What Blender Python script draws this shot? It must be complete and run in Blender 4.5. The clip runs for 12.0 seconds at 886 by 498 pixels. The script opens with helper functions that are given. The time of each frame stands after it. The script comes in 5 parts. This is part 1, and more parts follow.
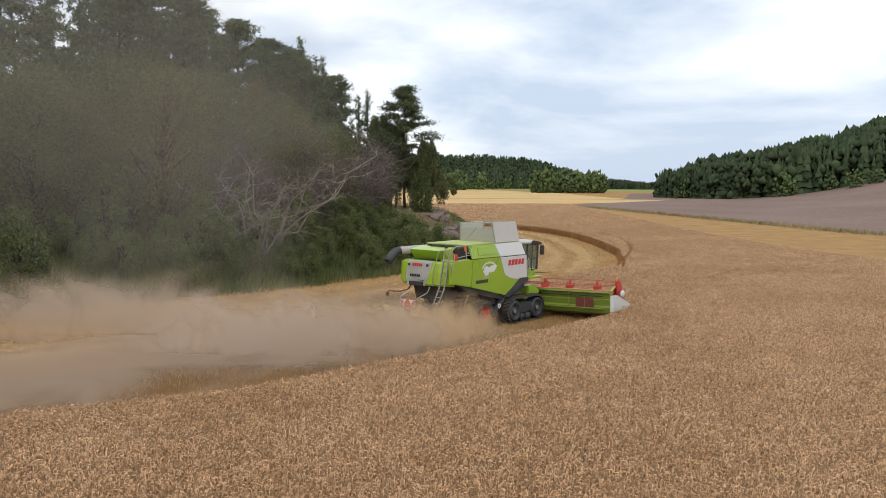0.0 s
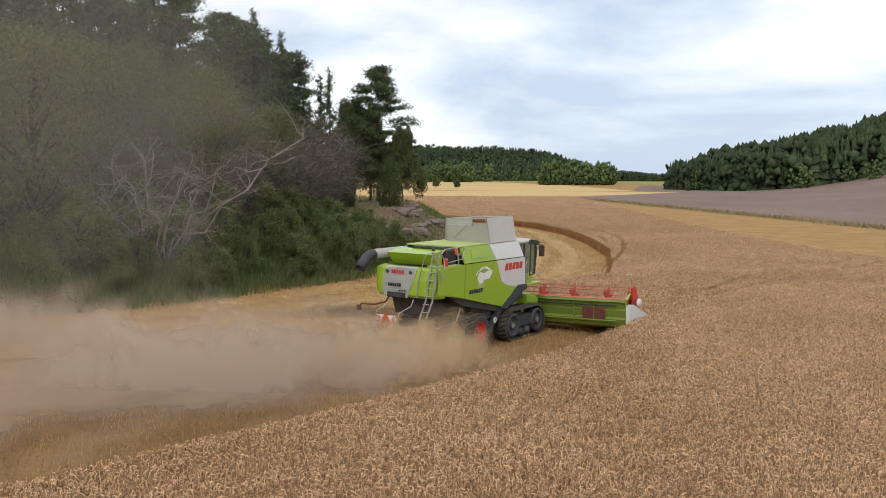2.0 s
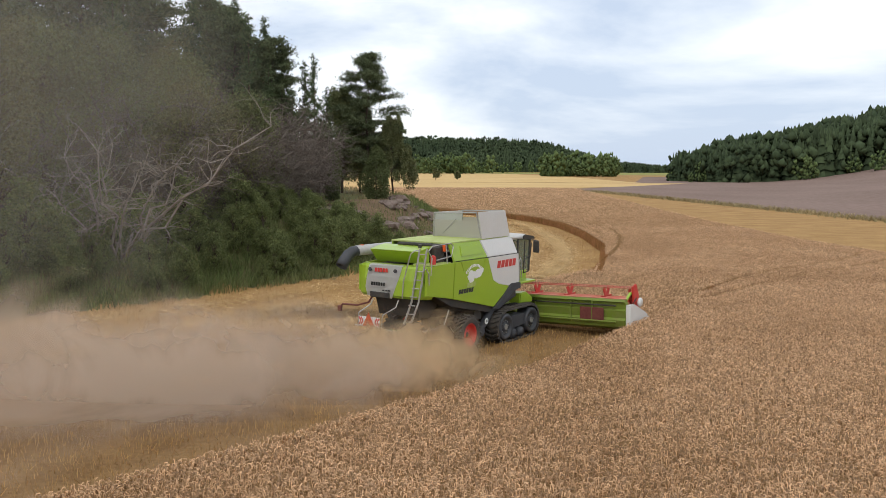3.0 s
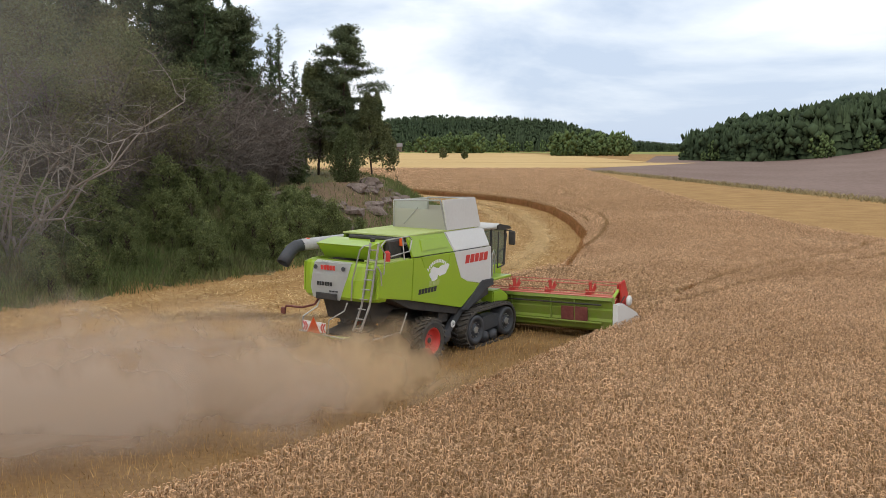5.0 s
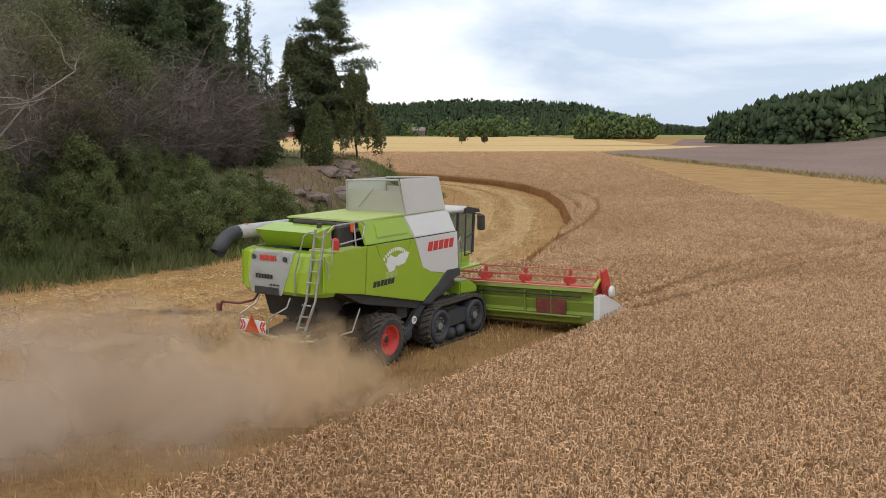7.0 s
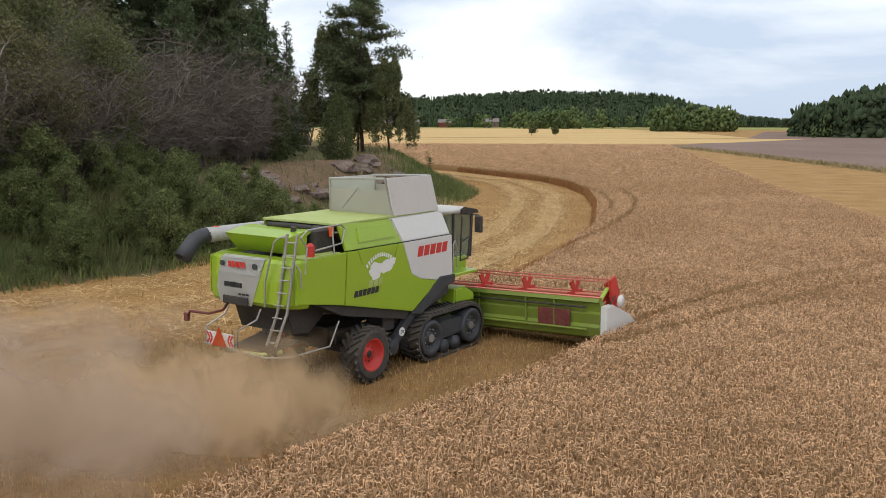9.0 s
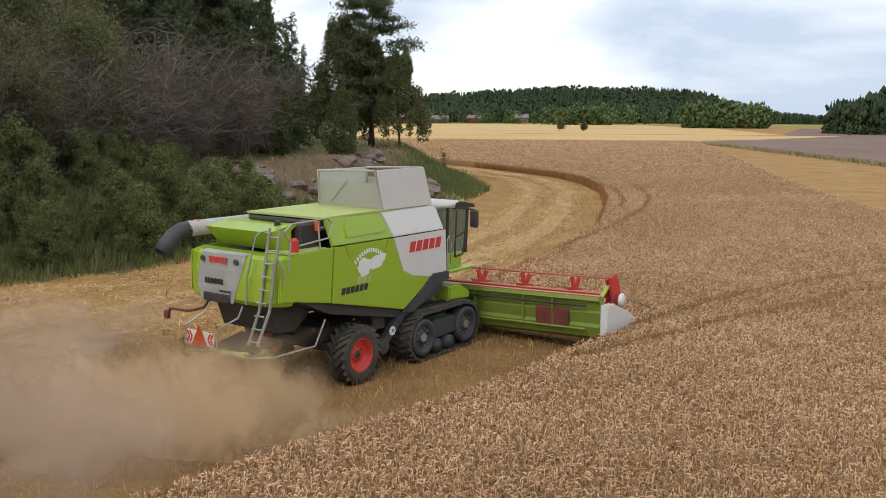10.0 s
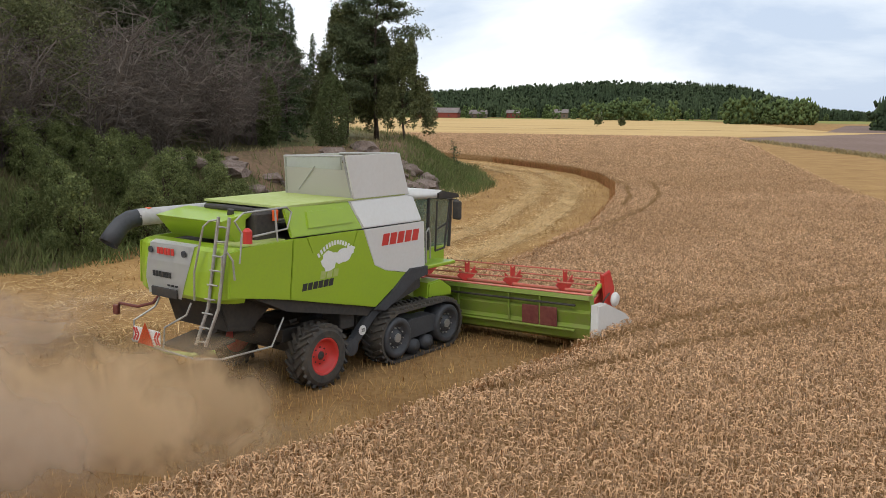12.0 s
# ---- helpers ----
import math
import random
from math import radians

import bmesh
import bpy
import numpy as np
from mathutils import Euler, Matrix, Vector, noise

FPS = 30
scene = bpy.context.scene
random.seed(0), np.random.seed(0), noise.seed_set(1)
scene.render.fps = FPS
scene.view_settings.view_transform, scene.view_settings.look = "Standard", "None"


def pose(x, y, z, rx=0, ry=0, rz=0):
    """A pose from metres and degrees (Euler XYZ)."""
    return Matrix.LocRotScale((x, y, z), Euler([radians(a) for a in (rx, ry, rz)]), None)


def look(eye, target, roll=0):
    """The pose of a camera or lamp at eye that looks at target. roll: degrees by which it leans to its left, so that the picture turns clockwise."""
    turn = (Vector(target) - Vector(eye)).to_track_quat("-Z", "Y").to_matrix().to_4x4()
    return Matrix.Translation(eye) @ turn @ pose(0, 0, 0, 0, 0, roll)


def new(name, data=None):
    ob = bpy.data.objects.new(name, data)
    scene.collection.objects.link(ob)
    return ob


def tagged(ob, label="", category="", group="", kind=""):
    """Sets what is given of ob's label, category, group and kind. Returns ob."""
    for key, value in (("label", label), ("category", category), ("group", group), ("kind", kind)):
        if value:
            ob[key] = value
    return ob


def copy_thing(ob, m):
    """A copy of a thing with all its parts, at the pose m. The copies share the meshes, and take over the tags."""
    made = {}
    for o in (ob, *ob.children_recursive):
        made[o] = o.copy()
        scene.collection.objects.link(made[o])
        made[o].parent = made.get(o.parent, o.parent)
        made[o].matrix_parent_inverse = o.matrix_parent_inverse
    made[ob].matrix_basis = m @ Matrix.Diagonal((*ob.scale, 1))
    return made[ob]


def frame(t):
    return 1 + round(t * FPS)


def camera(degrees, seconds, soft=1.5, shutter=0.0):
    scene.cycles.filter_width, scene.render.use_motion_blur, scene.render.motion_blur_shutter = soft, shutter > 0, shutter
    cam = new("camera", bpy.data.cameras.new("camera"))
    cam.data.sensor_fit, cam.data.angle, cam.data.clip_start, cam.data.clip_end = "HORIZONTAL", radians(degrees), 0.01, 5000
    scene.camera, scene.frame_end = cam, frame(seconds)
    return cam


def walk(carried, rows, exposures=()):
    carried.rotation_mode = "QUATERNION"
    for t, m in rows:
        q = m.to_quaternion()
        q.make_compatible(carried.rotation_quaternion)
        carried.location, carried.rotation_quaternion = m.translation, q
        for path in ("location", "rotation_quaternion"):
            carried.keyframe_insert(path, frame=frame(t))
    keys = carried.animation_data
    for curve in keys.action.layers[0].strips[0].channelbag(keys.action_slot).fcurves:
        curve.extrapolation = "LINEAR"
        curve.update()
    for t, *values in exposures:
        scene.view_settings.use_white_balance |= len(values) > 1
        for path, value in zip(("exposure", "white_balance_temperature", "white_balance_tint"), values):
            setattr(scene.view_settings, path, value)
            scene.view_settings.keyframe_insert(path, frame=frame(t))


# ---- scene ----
cam = camera(52.6, 12.0, soft=0.6)
PATH = [
    (0, (-0.343, -0.43, 7.155), (-0.333, 1.564, 7.003), 0.3),
    (0.5, (1.368, 3.66, 7.028), (1.362, 5.654, 6.867), 0.3),
    (1, (2.436, 6.976, 7.031), (2.424, 8.969, 6.868), 0.3),
    (1.5, (3.183, 9.155, 6.963), (3.167, 11.149, 6.8), 0.2),
    (2, (3.85, 11.065, 6.936), (3.831, 13.058, 6.767), 0.2),
    (2.5, (4.467, 12.855, 6.94), (4.445, 14.847, 6.765), 0.2),
    (3, (5.186, 14.706, 6.91), (5.159, 16.697, 6.722), 0.2),
    (5, (8.669, 21.07, 6.953), (8.607, 23.055, 6.72), -0.0),
    (5.5, (9.572, 22.538, 6.882), (9.499, 24.522, 6.641), -0.1),
    (6, (10.478, 24.101, 6.789), (10.392, 26.083, 6.538), -0.1),
    (6.5, (11.335, 25.78, 6.662), (11.234, 27.76, 6.402), -0.2),
    (7, (12.4, 27.309, 6.589), (12.273, 29.287, 6.322), -0.2),
    (9, (16.126, 32.721, 6.647), (15.826, 34.678, 6.361), 0.0),
    (9.5, (16.897, 33.953, 6.573), (16.562, 35.904, 6.283), 0.1),
    (10, (17.637, 35.131, 6.494), (17.269, 37.075, 6.199), 0.2),
    (10.5, (18.3, 36.281, 6.435), (17.904, 38.219, 6.136), 0.3),
    (11, (18.95, 37.483, 6.316), (18.528, 39.415, 6.013), 0.5),
    (11.5, (19.527, 38.624, 6.224), (19.086, 40.551, 5.92), 0.5),
    (12, (20.091, 39.75, 6.184), (19.632, 41.672, 5.878), 0.5),
]
walk(cam, [(t, look(eye, target, roll)) for t, eye, target, roll in PATH])
# the machine's way: seconds, x, y, heading
DRIVE = [
    (0, 2.83, 45.95, -39.7),
    (0.5, 3.98, 47.05, -37.9),
    (1, 4.74, 48.04, -36.4),
    (1.5, 5.22, 48.87, -35.5),
    (2, 5.58, 49.57, -34.8),
    (2.5, 5.93, 50.19, -34.4),
    (3, 6.31, 50.76, -34.1),
    (5, 7.97, 52.86, -33.3),
    (5.5, 8.39, 53.48, -32.7),
    (6, 8.77, 54.13, -31.9),
    (6.5, 9.16, 54.81, -31),
    (7, 9.63, 55.52, -30),
    (9, 11.06, 58.23, -26.4),
    (9.5, 11.39, 58.84, -25.5),
    (10, 11.7, 59.43, -24.8),
    (10.5, 12, 60.04, -24.1),
    (11, 12.31, 60.65, -23.7),
    (11.5, 12.6, 61.26, -23.6),
    (12, 12.9, 61.89, -23.6),
]

# ---------------------------------------------------------------- light
SUN_EL, SUN_AZ = 48.0, 205.0        # degrees; azimuth clockwise from +y


def make_world():
    w = bpy.data.worlds.new("overcast_sky")
    scene.world = w
    w.use_nodes = True
    nt = w.node_tree
    nt.nodes.clear()
    out = nt.nodes.new("ShaderNodeOutputWorld")
    bg = nt.nodes.new("ShaderNodeBackground")
    sky = nt.nodes.new("ShaderNodeTexSky")
    sky.sky_type = "NISHITA"
    sky.sun_disc = False
    sky.sun_elevation = radians(SUN_EL)
    sky.sun_rotation = radians(SUN_AZ)
    tc = nt.nodes.new("ShaderNodeTexCoord")
    mp = nt.nodes.new("ShaderNodeMapping")
    mp.inputs["Scale"].default_value = (-1.3, 1.3, 4.2)
    mp.inputs["Location"].default_value = (3.55, 0.4, 0.35)
    n1 = nt.nodes.new("ShaderNodeTexNoise")
    n1.inputs["Scale"].default_value = 1.7
    n1.inputs["Detail"].default_value = 7.0
    n1.inputs["Roughness"].default_value = 0.52
    n1.inputs["Distortion"].default_value = 0.25
    ramp = nt.nodes.new("ShaderNodeValToRGB")
    e = ramp.color_ramp.elements
    e[0].position, e[0].color = 0.39, (6.4, 7.5, 9.3, 1)
    e[1].position, e[1].color = 0.59, (13.6, 13.7, 13.8, 1)
    mid = e.new(0.485)
    mid.color = (9.6, 10.3, 11.2, 1)
    mix = nt.nodes.new("ShaderNodeMixRGB")
    mix.inputs[0].default_value = 0.9
    nt.links.new(tc.outputs["Generated"], mp.inputs["Vector"])
    nt.links.new(mp.outputs["Vector"], n1.inputs["Vector"])
    nt.links.new(n1.outputs["Fac"], ramp.inputs["Fac"])
    nt.links.new(sky.outputs["Color"], mix.inputs[1])
    nt.links.new(ramp.outputs["Color"], mix.inputs[2])
    nt.links.new(mix.outputs["Color"], bg.inputs["Color"])
    bg.inputs["Strength"].default_value = 0.1
    nt.links.new(bg.outputs["Background"], out.inputs["Surface"])


make_world()
sun_data = bpy.data.lights.new("sun", "SUN")
sun_data.energy, sun_data.angle, sun_data.color = 1.05, radians(14), (1.0, 0.95, 0.88)
sun = new("sun", sun_data)
az, el = radians(SUN_AZ), radians(SUN_EL)
sun.matrix_world = look((0, 0, 60), (-math.sin(az) * math.cos(el), -math.cos(az) * math.cos(el), 60 - math.sin(el)))
scene.view_settings.exposure = 0.0


# ---------------------------------------------------------------- materials
def mat(name, col, rough=0.7, metal=0.0, col2=None, scale=3.0, fine=30.0, bump=0.0, island=0.0, coords="Object", spec=0.5, trans=0.0, coat=0.0, stretch=None):
    m = bpy.data.materials.new(name)
    m.use_nodes = True
    nt = m.node_tree
    b = nt.nodes["Principled BSDF"]
    b.inputs["Roughness"].default_value = rough
    b.inputs["Metallic"].default_value = metal
    b.inputs["Specular IOR Level"].default_value = spec
    b.inputs["Coat Weight"].default_value = coat
    col2 = col2 or tuple(c * 0.72 for c in col)
    tc = nt.nodes.new("ShaderNodeTexCoord")
    vec = tc.outputs[coords]
    if stretch:
        mp = nt.nodes.new("ShaderNodeMapping")
        mp.inputs["Scale"].default_value = stretch
        nt.links.new(vec, mp.inputs["Vector"])
        vec = mp.outputs["Vector"]
    n1 = nt.nodes.new("ShaderNodeTexNoise")
    n1.inputs["Scale"].default_value, n1.inputs["Detail"].default_value = scale, 5.0
    n2 = nt.nodes.new("ShaderNodeTexNoise")
    n2.inputs["Scale"].default_value, n2.inputs["Detail"].default_value = fine, 3.0
    nt.links.new(vec, n1.inputs["Vector"])
    nt.links.new(vec, n2.inputs["Vector"])
    add = nt.nodes.new("ShaderNodeMath")
    add.operation = "ADD"
    nt.links.new(n1.outputs["Fac"], add.inputs[0])
    nt.links.new(n2.outputs["Fac"], add.inputs[1])
    rg = nt.nodes.new("ShaderNodeMapRange")
    rg.inputs["From Min"].default_value, rg.inputs["From Max"].default_value = 0.72, 1.28
    nt.links.new(add.outputs[0], rg.inputs["Value"])
    mx = nt.nodes.new("ShaderNodeMixRGB")
    mx.inputs[1].default_value, mx.inputs[2].default_value = (*col2, 1), (*col, 1)
    nt.links.new(rg.outputs[0], mx.inputs[0])
    out = mx.outputs[0]
    if island:
        g = nt.nodes.new("ShaderNodeNewGeometry")
        r2 = nt.nodes.new("ShaderNodeMapRange")
        r2.inputs["To Min"].default_value, r2.inputs["To Max"].default_value = 1 - island, 1 + island
        nt.links.new(g.outputs["Random Per Island"], r2.inputs["Value"])
        hs = nt.nodes.new("ShaderNodeHueSaturation")
        nt.links.new(r2.outputs[0], hs.inputs["Value"])
        nt.links.new(out, hs.inputs["Color"])
        out = hs.outputs["Color"]
    nt.links.new(out, b.inputs["Base Color"])
    if bump:
        bp = nt.nodes.new("ShaderNodeBump")
        bp.inputs["Strength"].default_value = bump
        bp.inputs["Distance"].default_value = 0.05
        nt.links.new(add.outputs[0], bp.inputs["Height"])
        nt.links.new(bp.outputs["Normal"], b.inputs["Normal"])
    if trans:
        tr = nt.nodes.new("ShaderNodeBsdfTranslucent")
        nt.links.new(out, tr.inputs["Color"])
        ms = nt.nodes.new("ShaderNodeMixShader")
        ms.inputs[0].default_value = trans
        nt.links.new(b.outputs[0], ms.inputs[1])
        nt.links.new(tr.outputs[0], ms.inputs[2])
        nt.links.new(ms.outputs[0], nt.nodes["Material Output"].inputs["Surface"])
    return m


M_STUB = mat("stubble_ground", (0.43, 0.262, 0.105), 0.95, col2=(0.27, 0.152, 0.058), scale=0.35, fine=5.0, bump=0.6, spec=0.1)
M_STUBBLADE = mat("stubble_straw", (0.52, 0.33, 0.13), 0.9, col2=(0.30, 0.165, 0.06), scale=0.5, fine=3.0, island=0.35, spec=0.2)
M_SWATHSOIL = mat("cut_swath_floor", (0.29, 0.175, 0.075), 0.95, col2=(0.18, 0.10, 0.042), scale=0.6, fine=7.0, bump=0.8, spec=0.1)
M_STRAW = mat("loose_straw", (0.74, 0.54, 0.28), 0.9, col2=(0.46, 0.28, 0.10), scale=0.8, fine=6.0, island=0.3, spec=0.2)
# crop top: col2 paints in the shade of gaps between ears, col the straw
M_CANOPY = mat("wheat_canopy_shaded_gaps", (0.42, 0.262, 0.132), 0.95, col2=(0.15, 0.078, 0.026), scale=9.0, fine=30.0, bump=1.0, spec=0.05)
M_EAR = mat("wheat_ear", (0.585, 0.372, 0.212), 0.8, col2=(0.415, 0.247, 0.128), scale=0.18, fine=1.5, island=0.55, spec=0.25, trans=0.12)
M_STALK = mat("wheat_stalk", (0.42, 0.2, 0.09), 0.85, col2=(0.27, 0.15, 0.05), scale=0.8, fine=4.0, island=0.4, spec=0.2)
M_PALE = mat("pale_ripe_field", (0.62, 0.44, 0.21), 0.95, col2=(0.50, 0.33, 0.14), scale=0.02, fine=0.4, bump=0.3, spec=0.05, stretch=(1, 3, 1))
M_FARGREEN = mat("far_meadow", (0.30, 0.30, 0.10), 0.95, col2=(0.22, 0.22, 0.07), scale=0.03, fine=0.5, spec=0.05)
M_PLOUGH = mat("bare_tilled_soil", (0.25, 0.18, 0.15), 0.95, col2=(0.19, 0.13, 0.105), scale=0.05, fine=1.2, bump=0.6, spec=0.05, stretch=(1, 0.5, 1))
M_MEADOW = mat("rough_bank_grass", (0.12, 0.14, 0.05), 0.95, col2=(0.15, 0.11, 0.06), scale=0.12, fine=1.6, bump=0.9, spec=0.1)
M_GRASS = mat("grass_blades", (0.13, 0.175, 0.055), 0.85, col2=(0.17, 0.165, 0.07), scale=0.15, fine=1.0, island=0.4, spec=0.2, trans=0.25)
M_DRYGRASS = mat("dry_grass_blades", (0.38, 0.30, 0.16), 0.9, col2=(0.22, 0.185, 0.09), scale=0.1, fine=0.7, island=0.4, spec=0.15, trans=0.2)
M_PINE = mat("pine_needles", (0.14, 0.165, 0.082), 0.8, col2=(0.088, 0.108, 0.055), scale=0.4, fine=2.0, island=0.5, spec=0.2, trans=0.35)
M_SPRUCE = mat("spruce_needles", (0.11, 0.145, 0.066), 0.8, col2=(0.07, 0.098, 0.046), scale=0.4, fine=2.0, island=0.5, spec=0.2, trans=0.3)
M_LEAF = mat("broad_leaves", (0.165, 0.182, 0.075), 0.7, col2=(0.122, 0.128, 0.055), scale=0.4, fine=2.0, island=0.5, spec=0.3, trans=0.35)
M_SHRUB = mat("shrub_leaves", (0.205, 0.235, 0.085), 0.7, col2=(0.14, 0.165, 0.06), scale=0.4, fine=2.0, island=0.5, spec=0.3, trans=0.4)
M_BROWNLEAF = mat("browned_leaves", (0.175, 0.16, 0.075), 0.8, col2=(0.13, 0.13, 0.06), scale=0.4, fine=2.0, island=0.4, spec=0.2, trans=0.2)
M_JUNIPER = mat("juniper_needles", (0.135, 0.16, 0.066), 0.8, col2=(0.088, 0.108, 0.044), scale=0.8, fine=3.0, island=0.45, spec=0.2, trans=0.3)
M_BARK = mat("rough_bark", (0.115, 0.085, 0.065), 0.9, col2=(0.055, 0.042, 0.034), scale=2.0, fine=9.0, bump=0.8, spec=0.1)
M_DEADWOOD = mat("bare_grey_wood", (0.33, 0.29, 0.25), 0.85, col2=(0.2, 0.165, 0.14), scale=1.5, fine=8.0, bump=0.4, spec=0.2)
M_TWIG = mat("bare_twigs", (0.185, 0.155, 0.132), 0.9, col2=(0.105, 0.086, 0.072), scale=1.0, fine=5.0, spec=0.1)
M_ROCK = mat("grey_granite", (0.25, 0.195, 0.165), 0.9, col2=(0.11, 0.08, 0.065), scale=1.2, fine=8.0, bump=0.8, spec=0.2)
M_FARCON = mat("far_conifers", (0.060, 0.080, 0.038), 0.9, col2=(0.034, 0.050, 0.026), scale=0.02, fine=0.25, island=0.3, spec=0.1)
M_FARDEC = mat("far_broadleaf", (0.115, 0.15, 0.055), 0.9, col2=(0.072, 0.105, 0.04), scale=0.03, fine=0.3, island=0.3, spec=0.1)
M_LIME = mat("lime_green_paint", (0.305, 0.445, 0.022), 0.38, col2=(0.285, 0.41, 0.03), scale=0.9, fine=14.0, coat=0.25)
# header green: dusty, and darkened in colour for the shadow on its back
M_HEADGREEN = mat("shaded_dusty_green", (0.165, 0.24, 0.02), 0.55, col2=(0.19, 0.215, 0.05), scale=1.4, fine=9.0)
M_LIMEDUST = mat("dusty_green_paint", (0.44, 0.49, 0.2), 0.7, col2=(0.36, 0.43, 0.1), scale=1.2, fine=9.0)
M_WHITE = mat("silver_white_paint", (0.66, 0.65, 0.62), 0.42, col2=(0.62, 0.605, 0.57), scale=0.8, fine=12.0, coat=0.2)
M_DARK = mat("dark_grey_plastic", (0.055, 0.057, 0.062), 0.6, col2=(0.04, 0.04, 0.043), scale=2.0, fine=15.0)
M_BLACK = mat("black_machinery", (0.028, 0.026, 0.024), 0.7, col2=(0.055, 0.045, 0.035), scale=2.5, fine=12.0)
M_RUBBER = mat("dusty_rubber", (0.038, 0.036, 0.034), 0.85, col2=(0.085, 0.068, 0.05), scale=1.8, fine=10.0, bump=0.2)
M_RED = mat("red_paint", (0.62, 0.035, 0.03), 0.45, col2=(0.50, 0.05, 0.035), scale=2.0, fine=15.0)
M_REDDUST = mat("dusty_red_paint", (0.60, 0.13, 0.09), 0.65, col2=(0.52, 0.20, 0.13), scale=2.0, fine=10.0)
M_MAROON = mat("dull_maroon_cover", (0.12, 0.022, 0.02), 0.6, col2=(0.17, 0.05, 0.035), scale=3.0, fine=12.0)
M_STEEL = mat("galvanised_steel", (0.46, 0.45, 0.42), 0.45, 0.6, col2=(0.36, 0.34, 0.31), scale=3.0, fine=15.0)
M_GREYTUBE = mat("grey_spout_paint", (0.42, 0.41, 0.395), 0.5, col2=(0.34, 0.33, 0.31), scale=2.0, fine=10.0)
M_ORANGE = mat("orange_reflector", (0.85, 0.13, 0.02), 0.4, col2=(0.75, 0.10, 0.02), scale=4.0, fine=20.0)
M_GLASS = bpy.data.materials.new("tinted_glass")
M_GLASS.use_nodes = True
_b = M_GLASS.node_tree.nodes["Principled BSDF"]
_b.inputs["Base Color"].default_value = (0.45, 0.55, 0.5, 1)
_b.inputs["Transmission Weight"].default_value = 0.9
_b.inputs["Roughness"].default_value = 0.05
M_CLEAR = bpy.data.materials.new("dusty_clear_sheet")
M_CLEAR.use_nodes = True
_b = M_CLEAR.node_tree.nodes["Principled BSDF"]
_b.inputs["Base Color"].default_value = (0.60, 0.57, 0.52, 1)
_b.inputs["Roughness"].default_value = 0.55
_b.inputs["Alpha"].default_value = 0.9
M_INK = mat("black_lettering", (0.03, 0.03, 0.03), 0.5)
M_DECAL = mat("white_decal", (0.78, 0.78, 0.75), 0.5, col2=(0.7, 0.7, 0.66))
M_BARNRED = mat("falu_red_boards", (0.26, 0.05, 0.035), 0.85, col2=(0.2, 0.04, 0.03), scale=0.5, fine=4.0)
M_ROOF = mat("grey_roof_sheet", (0.16, 0.12, 0.11), 0.7, col2=(0.22, 0.19, 0.18), scale=0.5, fine=4.0)
M_BANKSOIL = mat("bare_bank_soil", (0.215, 0.135, 0.09), 0.95, col2=(0.115, 0.09, 0.05), scale=0.35, fine=3.0, bump=0.9, spec=0.05)
M_PLASTER = mat("pale_render", (0.2, 0.14, 0.105), 0.8, scale=0.5, fine=4.0)


# ---------------------------------------------------------------- mesh helpers
def finish(name, bm, material, smooth=False):
    me = bpy.data.meshes.new(name)
    bmesh.ops.recalc_face_normals(bm, faces=bm.faces)
    bm.to_mesh(me)
    bm.free()
    me.materials.append(material)
    if smooth:
        me.polygons.foreach_set("use_smooth", [True] * len(me.polygons))
    return me


def part(name, bm, material, parent, label="", smooth=False):
    ob = new(name, finish(name, bm, material, smooth))
    ob.parent = parent
    if label:
        ob["label"] = label
    return ob


def box(bm, c, s, bevel=0.02, m=None):
    r = bmesh.ops.create_cube(bm, size=1.0)
    vs = r["verts"]
    for v in vs:
        v.co = Vector((v.co.x * s[0], v.co.y * s[1], v.co.z * s[2]))
    if bevel:
        es = list({e for v in vs for e in v.link_edges})
        r = bmesh.ops.bevel(bm, geom=es, offset=min(bevel, min(s) * 0.3), segments=1, affect="EDGES")
        vs = list({v for f in r["faces"] for v in f.verts})
    mm = Matrix.Translation(c) @ (m or Matrix())
    for v in vs:
        v.co = mm @ v.co
    return bm


def prism(bm, pts, x0, x1, bevel=0.0, lean=None):
    """A polygon of (y, z) corners from x0 to x1; lean(y, z) shifts x."""
    a = [bm.verts.new((x0 + (lean(y, z) if lean else 0), y, z)) for y, z in pts]
    b = [bm.verts.new((x1 + (lean(y, z) if lean else 0), y, z)) for y, z in pts]
    fs = [bm.faces.new(a), bm.faces.new(b[::-1])]
    n = len(pts)
    for i in range(n):
        fs.append(bm.faces.new((a[i], b[i], b[(i + 1) % n], a[(i + 1) % n])))
    if bevel:
        bmesh.ops.bevel(bm, geom=fs[1].edges[:] + fs[0].edges[:], offset=bevel, segments=2, affect="EDGES")
    return bm


def tube(bm, pts, r, n=8, r2=None):
    """A round bar along points."""
    pts = [Vector(p) for p in pts]
    rings = []
    for i, p in enumerate(pts):
        d = (pts[min(i + 1, len(pts) - 1)] - pts[max(i - 1, 0)]).normalized()
        u = d.orthogonal().normalized() if i == 0 else (u - d * u.dot(d)).normalized()
        v = d.cross(u)
        k = r if r2 is None else r + (r2 - r) * i / (len(pts) - 1)
        rings.append([bm.verts.new(p + (u * math.cos(2 * math.pi * j / n) + v * math.sin(2 * math.pi * j / n)) * k) for j in range(n)])
    for a, b in zip(rings, rings[1:]):
        for j in range(n):
            bm.faces.new((a[j], a[(j + 1) % n], b[(j + 1) % n], b[j]))
    bm.faces.new(rings[0][::-1])
    bm.faces.new(rings[-1])
    return bm


